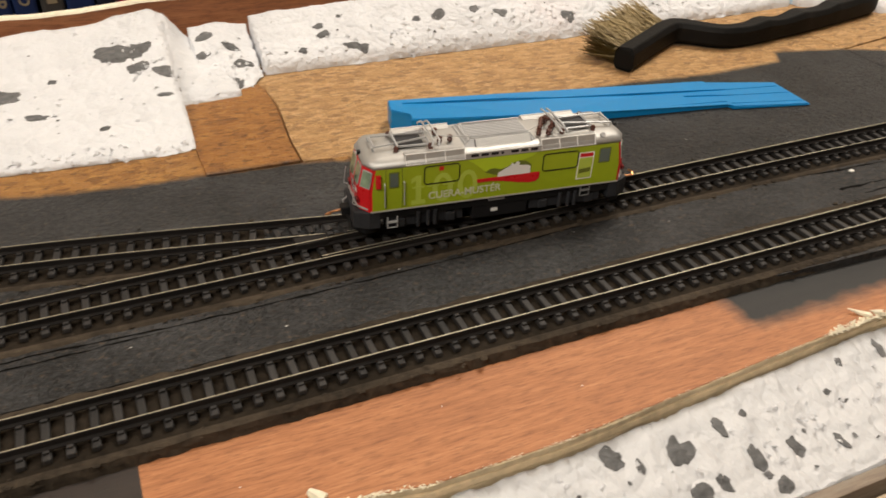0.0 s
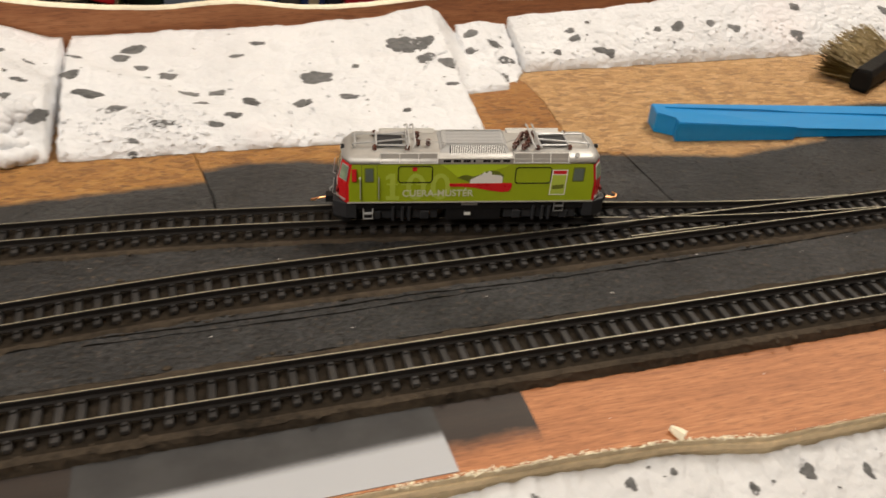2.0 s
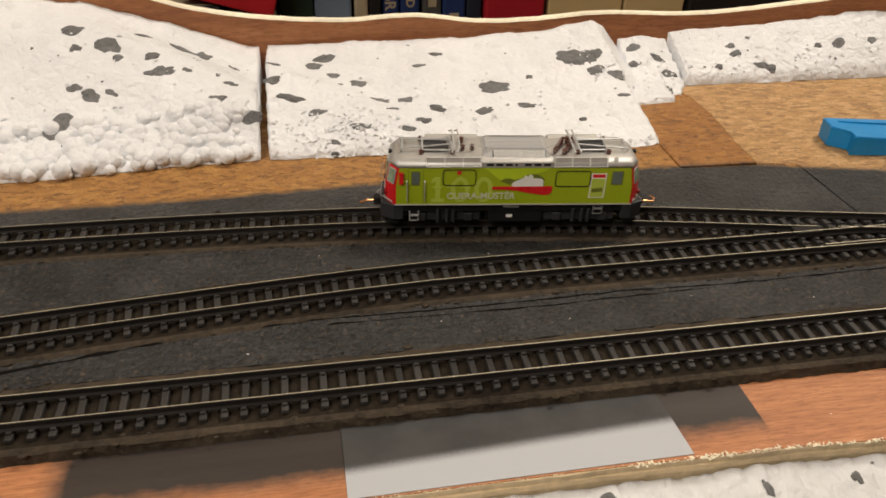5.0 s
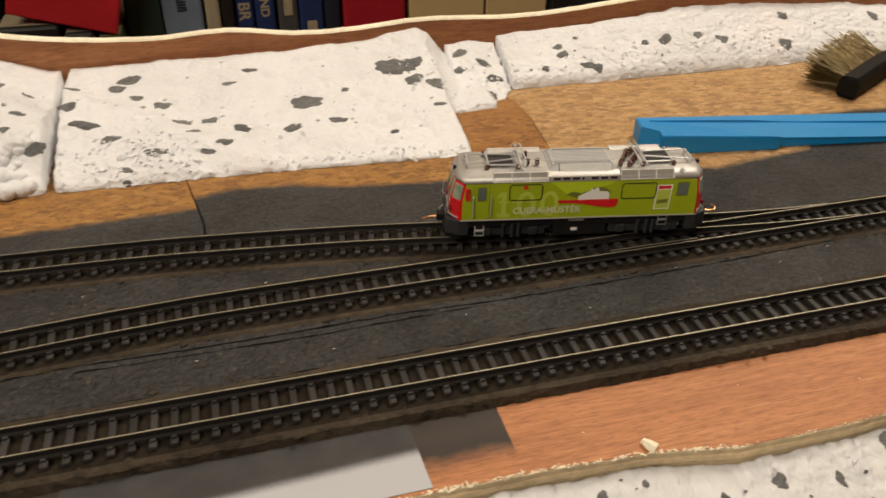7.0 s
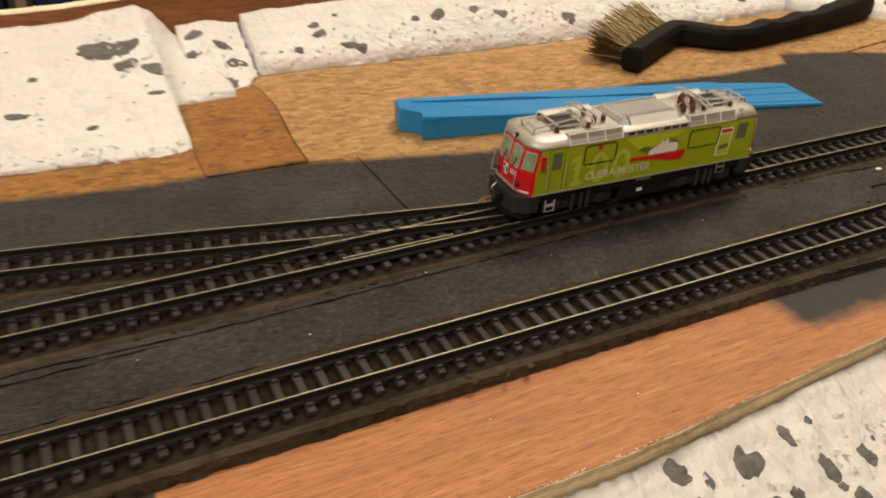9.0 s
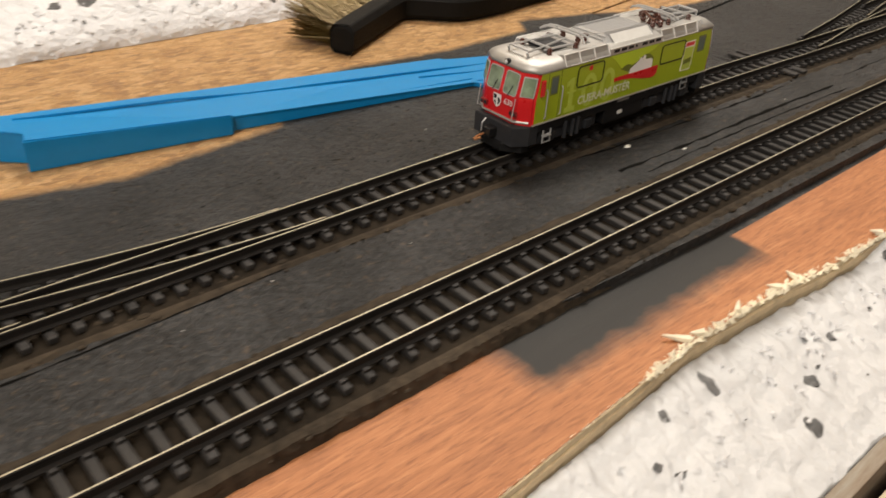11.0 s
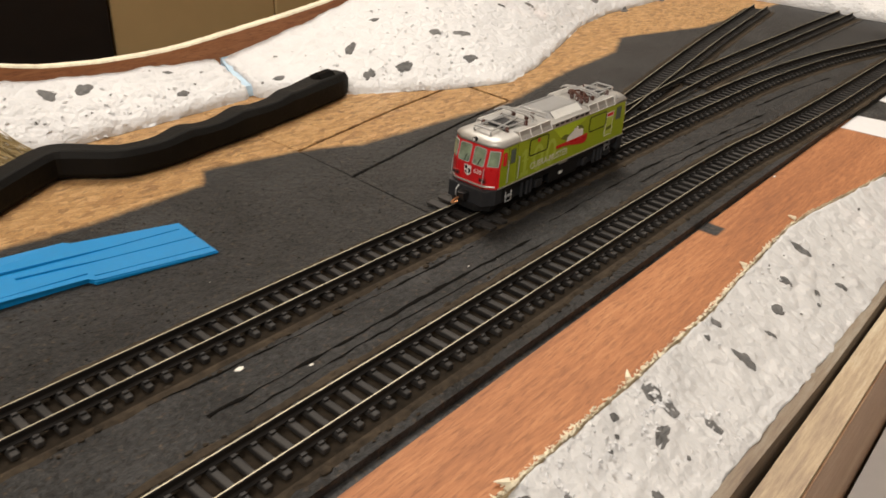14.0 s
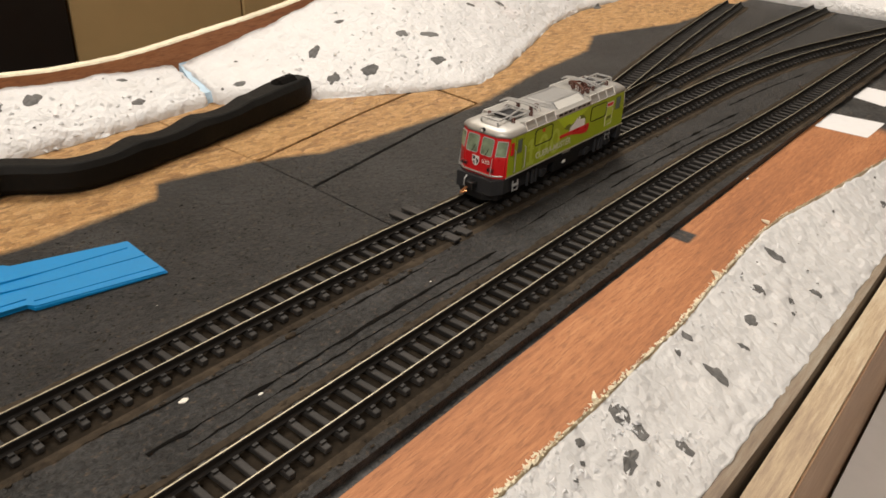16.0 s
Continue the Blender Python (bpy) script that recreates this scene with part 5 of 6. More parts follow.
def blue_gauge():
    thing = empty("plastic_gauge", label="bright blue plastic track gauge lying on the board", category="gauge")
    back = [(-354, 120.5), (-222, 109), (-221.4, 106.8), (-192.5, 99)]
    front = [(-194.5, 77), (-226, 84.2), (-226.8, 86.6), (-303, 97.4), (-304, 95.4), (-352, 102.6), (-350.2, 107), (-356, 112)]
    outline = back + front

    def top(x, y):
        zb = interp(x, [(-356, 8.2), (-314, 6.4), (-226, 2.3), (-221, 1.6), (-192, 1.1)])
        zf = interp(x, [(-356, 8.2), (-304.5, 6.8), (-302.5, 3.0), (-226, 1.5), (-192, 1.05)])
        v = min(1, max(0, (y - interp(x, [(-352, 102.6), (-194.5, 77)])) / 20))
        return zf + (zb - zf) * v

    bm = bmesh.new()
    lo = [bm.verts.new((x, y, 0.35)) for x, y in outline]
    hi = [bm.verts.new((x, y, top(x, y))) for x, y in outline]
    n = len(outline)
    f = bm.faces.new(hi)
    bm.faces.new(lo[::-1])
    for i in range(n):
        bm.faces.new((lo[i], lo[(i + 1) % n], hi[(i + 1) % n], hi[i]))
    bmesh.ops.bevel(bm, geom=list(f.edges), offset=0.35, segments=2, affect="EDGES")
    bmesh.ops.triangulate(bm, faces=[q for q in bm.faces if len(q.verts) > 4])
    part("gauge_body", bm, BLUE, thing)
    for p0, p1, w in (((-350, 116.5), (-195, 95.4), 0.8), ((-240, 97.2), (-194, 88.5), 0.7), ((-300, 97.2), (-226, 88.8), 0.7), ((-225, 86.8), (-195, 80.5), 0.6)):
        b = bmesh.new()
        pts = [(p0[0] + (p1[0] - p0[0]) * k / 8, p0[1] + (p1[1] - p0[1]) * k / 8) for k in range(9)]
        rows = [[b.verts.new((x, y + s * w, top(x, y) + z)) for s, z in ((-0.5, -0.3), (-0.35, 0.22), (0.35, 0.22), (0.5, -0.3))] for x, y in pts]
        for u, v in zip(rows, rows[1:]):
            for k in range(3):
                b.faces.new((u[k], u[k + 1], v[k + 1], v[k]))
        part("guide_rib", b, BLUE, thing)


wire_brush()
blue_gauge()


# ---- the engine, in millimetres from the rail tops, front towards -x ----
WHEELS = []


def engine():
    e = empty("locomotive", label="lime green model electric locomotive with silver roof and red front", category="model locomotive")
    C = -1.6  # middle of the body

    def level(z, xf, xc, hw, cy=5.3):
        f = [(xf, -cy), (xf, cy), (xc, hw)]
        r = [(2 * C - xc, hw), (2 * C - xf, cy), (2 * C - xf, -cy), (2 * C - xc, -hw)]
        return [(x, y, z) for x, y in f + r + [(xc, -hw)]]

    def loft(levels, ends=(True, True)):
        bm = bmesh.new()
        rows = [[bm.verts.new(p) for p in lv] for lv in levels]
        for u, v in zip(rows, rows[1:]):
            for k in range(8):
                f = bm.faces.new((u[k], u[(k + 1) % 8], v[(k + 1) % 8], v[k]))
                f.material_index = 1 if k in (0, 1, 7, 3, 4, 5) else 0
        if ends[0]:
            bm.faces.new(rows[0][::-1])
        if ends[1]:
            bm.faces.new(rows[-1])
        return bm

    H = 8.9
    bm = loft([level(8.3, -40.7, -38.0, H), level(14.6, -40.7, -38.0, H), level(21.1, -39.2, -36.9, H)])
    bmesh.ops.bevel(bm, geom=[x for x in bm.edges if abs(x.verts[0].co.z - x.verts[1].co.z) > 3], offset=0.5, segments=2, affect="EDGES", material=1)
    part("body", bm, (LIME, RED), e, "lime green sides and red cab fronts", smooth=False)
    bm = loft([level(21.1, -39.35, -37.0, H + 0.1), level(21.8, -39.15, -36.9, H + 0.1), level(22.6, -38.3, -36.3, 8.5), level(23.1, -37.2, -35.5, 7.8, 4.9), level(23.45, -35.6, -34.2, 6.6, 4.4), level(23.6, -33, -32.2, 4.5, 3.0)])
    for f in bm.faces:
        f.material_index = 0
    part("roof", bm, SILVER, e, "silver painted rounded roof", smooth=True)
    # sloped side panels with white dividing strips
    for side in (-1, 1):
        for x0, x1, n in ((-28.4, -12.2, 3), (9.8, 25.8, 3)):
            b = bmesh.new()
            vs = [b.verts.new(p) for p in ((x0, side * 9.05, 21.3), (x1, side * 9.05, 21.3), (x1, side * 7.9, 23.95), (x0, side * 7.9, 23.95), (x0, side * 5.6, 23.6), (x1, side * 5.6, 23.6))]
            b.faces.new((vs[0], vs[1], vs[2], vs[3]))
            b.faces.new((vs[3], vs[2], vs[5], vs[4]))
            b.faces.new((vs[0], vs[3], vs[4]))
            b.faces.new((vs[1], vs[5], vs[2]))
            pn = part("side_panel", b, SILVER, e)
            for k in range(n + 1):
                x = x0 + (x1 - x0) * k / n
                part("divider_strip", tube([(x, side * 9.14, 21.4), (x, side * 7.96, 24.0)], 0.16, 4), WHITE, pn)
            part("top_strip", tube([(x0, side * 7.95, 24.0), (x1, side * 7.95, 24.0)], 0.17, 4), WHITE, pn)
            part("top_strip", tube([(x0, side * 9.1, 21.45), (x1, side * 9.1, 21.45)], 0.12, 4), WHITE, pn)
        gp = part("vent_panel", side_box(side, -12.1, 9.7, 8.2, 9.08, 21.2, 22.85), SILVER, e)
        for k in range(7):
            x = -10.6 + k * 2.85
            part("vent_opening", side_box(side, x, x + (2.1 if k != 3 else 0.7), 9.0, 9.14, 21.75, 22.5), BLACK, gp)
    # raised cooling unit
    b = bmesh.new()
    lo = [(-12.4, -7.4, 22.8), (9.2, -7.4, 22.8), (9.2, 7.4, 22.8), (-12.4, 7.4, 22.8)]
    hi = [(-9.8, -4.6, 24.9), (7.6, -4.6, 24.9), (7.6, 4.6, 24.9), (-9.8, 4.6, 24.9)]
    vl, vh = [b.verts.new(p) for p in lo], [b.verts.new(p) for p in hi]
    for k in range(4):
        b.faces.new((vl[k], vl[(k + 1) % 4], vh[(k + 1) % 4], vh[k]))
    b.faces.new(vh)
    bmesh.ops.bevel(b, geom=list(b.edges), offset=0.25, segments=2, affect="EDGES")
    unit = part("cooling_unit", b, SILVER_LIGHT, e, "raised silver louvred roof unit")
    # Dark sheet under the slats puts the shade of their gaps into colour.
    for s in (-1, 1):
        b = bmesh.new()
        b.faces.new([b.verts.new(q) for q in ((-8.9, s * 7.1, 23.13), (7.6, s * 7.1, 23.13), (7.1, s * 4.8, 24.86), (-8.6, s * 4.8, 24.86))])
        part("louvre_backing", b, GREY_DARK, unit)
    for k in range(30):
        x = -8.1 + k * 0.52
        for s in (-1, 1):
            part("louvre", tube([(x, s * 7.25, 23.17), (x, s * 4.87, 24.95)], 0.185, 4), WHITE, unit)
    for s in (-1, 1):
        part("louvre_frame", tube([(-8.9, s * 7.2, 23.1), (7.7, s * 7.2, 23.1), (7.2, s * 4.75, 24.95), (-8.6, s * 4.75, 24.95), (-8.9, s * 7.2, 23.1)], 0.14, 4), SILVER_LIGHT, unit)
        part("unit_rail", tube([(-11.6, s * 6.6, 23.1), (-9.7, s * 4.7, 25.1), (7.6, s * 4.7, 25.1), (8.9, s * 6.6, 23.1)], 0.16, 5), SILVER_LIGHT, unit)
    for k in range(3):
        part("unit_rail", tube([(-11.9 + k * 0.8, -5.4, 23.4 + k * 0.62), (-11.9 + k * 0.8, 5.4, 23.4 + k * 0.62)], 0.16, 5), SILVER_LIGHT, unit)
    for k in range(9):
        y = -3.8 + k * 0.95
        part("unit_rib", tube([(-9.4, y, 24.93), (7.2, y, 24.93)], 0.16, 5), SILVER_LIGHT, unit)
    # pantographs
    for flip in (False, True):
        def px(x):
            return 2 * C - x if flip else x
        pg = empty("pantograph")
        pg.parent = e
        pg.matrix_basis = pose(0, 0, -1.05 * MM)
        pg["label"] = "folded pale grey pantograph on brown insulators"
        for y in (-4.2, 4.2):
            part("lower_arm", tube([(px(-30.5), y * 0.8, 25.3), (px(-20.5), y, 25.6)], 0.32, 5), SILVER_LIGHT, pg)
            part("upper_arm", tube([(px(-36.0), y * 0.75, 25.7), (px(-29), y * 0.6, 26.0), (px(-21.0), y * 0.35, 26.3)], 0.28, 5), SILVER_LIGHT, pg)
        for x in (-29.5, -20.8):
            part("cross_bar", tube([(px(x), -4.4, 25.9), (px(x), 4.4, 25.9)], 0.34, 5), SILVER_LIGHT, pg)
        for dx in (0, 1.7):
            x = -20.3 + dx
            part("collector_bow", tube([(px(x - 0.7), -7.4, 26.4), (px(x), -6.2, 27.3), (px(x), -4, 27.6), (px(x), 4, 27.6), (px(x), 6.2, 27.3), (px(x - 0.7), 7.4, 26.4)], 0.28, 6), SILVER_LIGHT, pg)
        part("base_plate", box(min(px(-29.5), px(-22)), max(px(-29.5), px(-22)), -3.4, 3.4, 25.0, 25.5, 0.2), GREY_DARK, pg)
        part("end_hook", tube([(px(-35.6), -3.2, 24.0), (px(-36.2), -3.1, 25.6), (px(-35.6), -3.0, 25.9), (px(-35.6), 3.0, 25.9), (px(-36.2), 3.1, 25.6), (px(-35.6), 3.2, 24.0)], 0.3, 5), SILVER_LIGHT, pg)
        for x in (-30, -20.6):
            for y in (-4.6, 4.6):
                part("insulator", tube([(px(x), y, 24.6), (px(x), y, 25.0), (px(x), y, 25.4), (px(x), y, 26.0)], [0.75, 0.5, 0.75, 0.4], 8), BROWN, pg)
    # roof line insulators and switch gear
    gear = empty("switch_gear")
    gear.parent = e
    gear.matrix_basis = pose(0, 0, -1.2 * MM)
    gear["label"] = "brown insulators and switch gear on the roof"
    for x, y, h in ((-17.5, -2.5, 27.6), (-14.6, -2.5, 27.6), (-17.5, 2.5, 27.6), (10.4, -4.6, 27.2), (11.6, -2.2, 27.6), (13.2, 0.8, 28.2), (14.2, -3.6, 27.8), (15.2, 2.4, 28.0), (13.0, -5.2, 27.0), (16.0, -1.0, 28.2)):
        part("insulator", tube([(x, y, 25.0), (x, y, 25.6), (x, y, 26.0), (x, y, 26.5), (x, y, 26.8), (x, y, h - 0.9)], [0.55, 0.8, 0.5, 0.85, 0.5, 0.7], 8), BROWN, gear)
    part("switch_arm", tube([(10.4, -4.6, 26.8), (13.2, 0.8, 27.5), (16.0, -1.0, 27.5), (14.2, -3.6, 27.1)], 0.4, 6), BROWN, gear)
    part("roof_wire", tube([(-17.5, -2.5, 26.9), (-9, -4.6, 26.7), (7, -4.6, 26.7), (11.6, -2.2, 26.9)], 0.12, 4), SILVER_LIGHT, gear)
    part("roof_socket", tube([(28.5, -7.3, 22.8), (28.5, -7.9, 23.4)], 0.75, 8), SILVER_LIGHT, e, "small roof lamp socket")
    # side prints and fittings on both sides
    for side in (-1, 1):
        def plate(name, pts, mat, t, parent, label=""):
            b = side_plate([(x, z) for x, z in pts], -H + 0.02, t + 0.02)
            if side > 0:
                bmesh.ops.scale(b, vec=(-1, -1, 1), verts=b.verts)
                bmesh.ops.translate(b, vec=(2 * C, 0, 0), verts=b.verts)
            return part(name, b, mat, parent, label)

        pic = plate("side_print", [(-11.5, 21.0), (8.8, 21.0), (7.2, 19.9), (4.2, 19.0), (1.2, 17.6), (-2.2, 16.3), (-4.4, 16.2), (-6.2, 16.9), (-8.2, 18.6), (-9.8, 19.9)], LIME_BRIGHT, 0.05, e, "printed hill, white monastery and red swoosh")
        plate("hill_print", [(-6.4, 16.6), (-4.8, 17.4), (-3.4, 17.5), (-1.8, 17.0), (0.2, 17.6), (1.8, 18.6), (3.4, 19.0), (5.4, 18.7), (7.2, 17.4), (7.0, 15.6), (-2.6, 15.2)], OLIVE, 0.08, pic)
        plate("building_print", [(-2.6, 14.6), (6.9, 14.6), (6.9, 16.8), (6.2, 17.4), (3.6, 17.6), (3.6, 18.4), (3.0, 18.9), (2.4, 18.5), (2.2, 18.0), (1.4, 18.6), (0.9, 17.8), (-2.5, 16.0)], WHITE, 0.11, pic)
        plate("red_swoosh", [(-8.6, 14.7), (9.6, 14.8), (9.9, 14.4), (9.7, 12.8), (8.9, 12.0), (7.2, 11.8), (3.6, 12.3), (-1.0, 13.3), (-5.0, 13.7), (-8.4, 13.7)], RED, 0.14, pic)
        for x0, x1, z0, z1 in ((-23.4, -13.6, 15.1, 20.4), (10.6, 21.2, 14.7, 19.9)):
            pts = rounded(x0, x1, z0, z1, 0.9) 
            loop = [(x, -H - 0.06, z) for x, z in pts + pts[:1]]
            if side > 0:
                loop = [(2 * C - x, -y, z) for x, y, z in loop]
            part("panel_outline", tube(loop, 0.17, 4), BLACK, e)
        ps = plate("poster", [(21.2, 10.7), (26.0, 10.7), (26.1, 19.1), (21.4, 19.1)], WHITE, 0.06, e, "small printed poster with red headline")
        plate("poster_field", [(21.5, 11.0), (25.7, 11.0), (25.8, 17.4), (21.65, 17.4)], LIME_PALE, 0.09, ps)
        plate("poster_headline", [(21.8, 17.7), (25.7, 17.7), (25.7, 18.8), (21.8, 18.8)], RED, 0.09, ps)
        plate("poster_bar", [(21.9, 12.6), (25.3, 12.9), (25.3, 14.3), (21.9, 13.9)], OLIVE, 0.12, ps)
        # cab side windows and doors
        for x0, x1 in ((-33.0, -30.2), (27.6, 31.2)):
            w = plate("cab_side_window", rounded(x0, x1, 15.1, 19.9, 0.35), OLIVE, 0.06, e)
            plate("pane", rounded(x0 + 0.35, x1 - 0.35, 15.5, 19.5, 0.3), PANE_GREY, 0.1, w)
        for x in (-34.2, -28.9):
            r = [(x, -H - 0.1, 9.6), (x, -H - 0.5, 9.9), (x, -H - 0.5, 16.6), (x, -H - 0.1, 16.9)]
            if side > 0:
                r = [(2 * C - q[0], -q[1], q[2]) for q in r]
            part("grab_rail", tube(r, 0.16, 5), SILVER_LIGHT, e)
        dl = [(-33.8, -H - 0.03, 9.0), (-33.8, -H - 0.03, 20.9), (-29.4, -H - 0.03, 20.9), (-29.4, -H - 0.03, 9.0)]
        if side > 0:
            dl = [(2 * C - q[0], -q[1], q[2]) for q in dl]
        part("door_seam", tube(dl, 0.09, 4), OLIVE, e)
        sill = [(-38.0, -H - 0.05, 8.5), (34.8, -H - 0.05, 8.5)]
        part("silver_sill", tube([(a, b * -side, c) for a, b, c in sill], 0.28, 5), SILVER, e)
        m = Matrix.Translation((-22.2 * MM, (-H - 0.1) * MM, 10.5 * MM)) @ pose(0, 0, 0, 90, 0, 0)
        if side > 0:
            turn = Matrix.Translation((2 * C * MM, 0, 0)) @ pose(0, 0, 0, 0, 0, 180)
            m = turn @ m
        text_mesh("CUERA-MUSTÉR", 3.05, PRINT_GREY, m, e, squeeze=0.95, bold=0.05)
        plate("numeral", [(-26.9, 9.3), (-23.0, 9.3), (-23.0, 10.6), (-24.2, 10.6), (-24.2, 18.0), (-25.6, 18.0), (-26.9, 17.2), (-26.9, 15.9), (-25.7, 16.5), (-25.7, 10.6), (-26.9, 10.6)], LIME_PALE, 0.03, e)
        for cx in (-18.2, -11.1):
            b = bmesh.new()
            ring = []
            for q in range(28):
                a = q * 2 * math.pi / 28
                ring.append([b.verts.new((cx + rx * math.cos(a), -H - d, 13.65 + rz * math.sin(a))) for rx, rz, d in ((2.85, 4.35, 0.0), (2.85, 4.35, 0.03), (1.45, 3.0, 0.03), (1.45, 3.0, 0.0))])
            for q in range(28):
                for k in range(3):
                    b.faces.new((ring[q][k], ring[q][k + 1], ring[(q + 1) % 28][k + 1], ring[(q + 1) % 28][k]))
            if side > 0:
                bmesh.ops.scale(b, vec=(-1, -1, 1), verts=b.verts)
                bmesh.ops.translate(b, vec=(2 * C, 0, 0), verts=b.verts)
            part("numeral", b, LIME_PALE, e)
        for k in range(3):
            plate("small_print_bar", [(-26.6 + k * 4.2, 14.3), (-23.4 + k * 4.2, 14.3), (-23.4 + k * 4.2, 14.7), (-26.6 + k * 4.2, 14.7)], LIME_PALE, 0.07, e)
        plate("shield_print", rounded(-19.3, -18.0, 18.8, 20.0, 0.2), RED, 0.08, e)
    # cab fronts
    for flip in (False, True):
        turn = Matrix.Translation((2 * C, 0, 0)) @ Matrix.Rotation(math.pi, 4, "Z") if flip else Matrix.Identity(4)
        cab = empty("cab_front")
        cab.parent = e
        cab["label"] = "red cab front with two large windows"

        def fp(name, bm2, mat, parent=cab, label=""):
            bmesh.ops.transform(bm2, matrix=turn, verts=bm2.verts)
            return part(name, bm2, mat, parent, label)

        def front_plate(y0, y1, z0, z1, out, r=0.7):
            b = bmesh.new()
            pts = rounded(y0, y1, z0, z1, r)
            def fx(z):
                return interp(z, [(8.3, -40.7), (14.6, -40.7), (21.1, -39.2)])
            a = [b.verts.new((fx(z) + 0.05, y, z)) for y, z in pts]
            c = [b.verts.new((fx(z) - out, y, z)) for y, z in pts]
            n = len(pts)
            b.faces.new(c)
            for i in range(n):
                b.faces.new((a[i], a[(i + 1) % n], c[(i + 1) % n], c[i]))
            return b

        for y0, y1 in ((-5.0, -0.5), (0.5, 5.0)):
            w = fp("windscreen", front_plate(y0, y1, 15.0, 20.5, 0.12), SILVER_LIGHT)
            fp("pane", front_plate(y0 + 0.25, y1 - 0.25, 15.25, 20.25, 0.2, 0.5), PANE_GREEN, w, "greenish tinted pane")
        for s in (-1, 1):
            b = bmesh.new()
            def cp(t, z, out):
                xf, xc = interp(z, [(14.6, -40.7), (21.1, -39.2)]), interp(z, [(14.6, -38.0), (21.1, -36.9)])
                nx, ny = -3.6, 2.7
                ln = math.hypot(nx, ny)
                return (xf + (xc - xf) * t + out * nx / ln, s * (5.3 + (H - 5.3) * t + out * ny / ln), z)
            holder = cab
            for inset, depth, mat, nm in ((0.0, 0.2, SILVER_LIGHT, "corner_window"), (1.0, 0.3, PANE_GREEN, "pane")):
                b = bmesh.new()
                pts = rounded(0.14 + inset * 0.06, 0.92 - inset * 0.06, 15.4 + inset * 0.25, 20.2 - inset * 0.25, 0.1)
                a = [b.verts.new(cp(t, z, 0.0)) for t, z in pts]
                c = [b.verts.new(cp(t, z, depth)) for t, z in pts]
                b.faces.new(c)
                n = len(pts)
                for i in range(n):
                    b.faces.new((a[i], a[(i + 1) % n], c[(i + 1) % n], c[i]))
                holder = fp(nm, b, mat, holder, "greenish corner window pane" if inset else "")
            lamp = fp("headlight", box(-41.2, -40.5, s * 5.0 - 1.2, s * 5.0 + 1.2, 10.3, 11.7, 0.3), RED_DARK, cab, "dark red lamp housing")
            for q in (-0.6, 0.6):
                fp("lamp_lens", tube([(-41.1, s * 5.0 + q, 11.0), (-41.35, s * 5.0 + q, 11.0)], 0.42, 8), GREY_DARK, lamp)
            flip or fp("grab_bar", tube([(-40.8, s * 6.0, 9.6), (-42.3, s * 6.0, 10.2), (-41.6, s * 6.0, 15.2)], 0.14, 4), SILVER_LIGHT)
            flip or fp("side_mirror", box(-36.6, -35.2, min(s * 9.0, s * 9.5), max(s * 9.0, s * 9.5), 15.6, 19.6, 0.15), RED)
        fp("top_lamp", tube([(-38.7, 0, 22.2), (-39.7, 0, 22.2)], 0.7, 10), BLACK)
        fp("top_lamp_glass", tube([(-39.6, 0, 22.2), (-39.85, 0, 22.2)], 0.5, 10), WHITE)
        fp("wiper", tube([(-41.0, 2.6, 14.9), (-40.6, 1.4, 17.6)], 0.1, 4), BLACK)
        fp("wiper", tube([(-41.0, -2.6, 14.9), (-40.6, -3.8, 17.6)], 0.1, 4), BLACK)
        fp("silver_band", tube([(-38.6, -8.2, 9.1), (-40.95, -5.3, 9.1), (-40.95, 5.3, 9.1), (-38.6, 8.2, 9.1)], 0.32, 5), SILVER)
        b = bmesh.new()
        pts = [(-0.6, 14.3), (2.1, 14.3), (2.1, 12.4), (1.7, 11.5), (0.75, 10.8), (-0.2, 11.5), (-0.6, 12.4)]
        b.faces.new([b.verts.new((-40.85, y, z)) for y, z in pts])
        sh = fp("coat_of_arms", b, WHITE)
        for pts in ([(0.95, 14.0), (1.85, 14.0), (1.85, 12.9), (0.95, 12.9)], [(-0.35, 13.0), (0.3, 13.5), (0.6, 13.0), (0.3, 12.4), (0.6, 11.6), (0.1, 11.7), (-0.3, 12.3)], [(1.2, 12.5), (1.8, 12.3), (1.4, 11.6), (1.0, 11.5)]):
            b = bmesh.new()
            b.faces.new([b.verts.new((-40.9, y, z)) for y, z in pts])
            fp("arms_field", b, BLACK, sh)
        mm = pose(0, 0, 0, 0, 0, 180 if flip else 0)
        m = Matrix.Translation((2 * C * MM, 0, 0)) @ mm if flip else Matrix.Identity(4)
        text_mesh("630", 2.0, WHITE, m @ Matrix.Translation((-40.84 * MM, -1.5 * MM, 12.5 * MM)) @ pose(0, 0, 0, 90, 0, -90), cab)
        # buffer beam, plough and coupler
        fp("buffer_beam", slab([(-42.2, -6.6), (-42.2, 6.6), (-38.4, 8.7), (-35.5, 8.7), (-35.5, -8.7), (-38.4, -8.7)], 3.2, 8.3, 0.4), GREY_DARK)
        fp("plough", slab([(-42.6, -3.6), (-42.6, 3.6), (-39.5, 7.6), (-37, 7.6), (-37, -7.6), (-39.5, -7.6)], 1.2, 3.4, 0.3), BLACK)
        fp("coupler_pocket", box(-44.6, -41.8, -1.5, 1.5, 4.2, 6.6, 0.3), BLACK)
        fp("coupler_hook", tube([(-44.0, 0.6, 4.9), (-46.6, 0.6, 4.6), (-48.2, 0.2, 4.4), (-48.8, -0.9, 4.8), (-47.6, -1.7, 5.3)], 0.32, 6), COPPER)
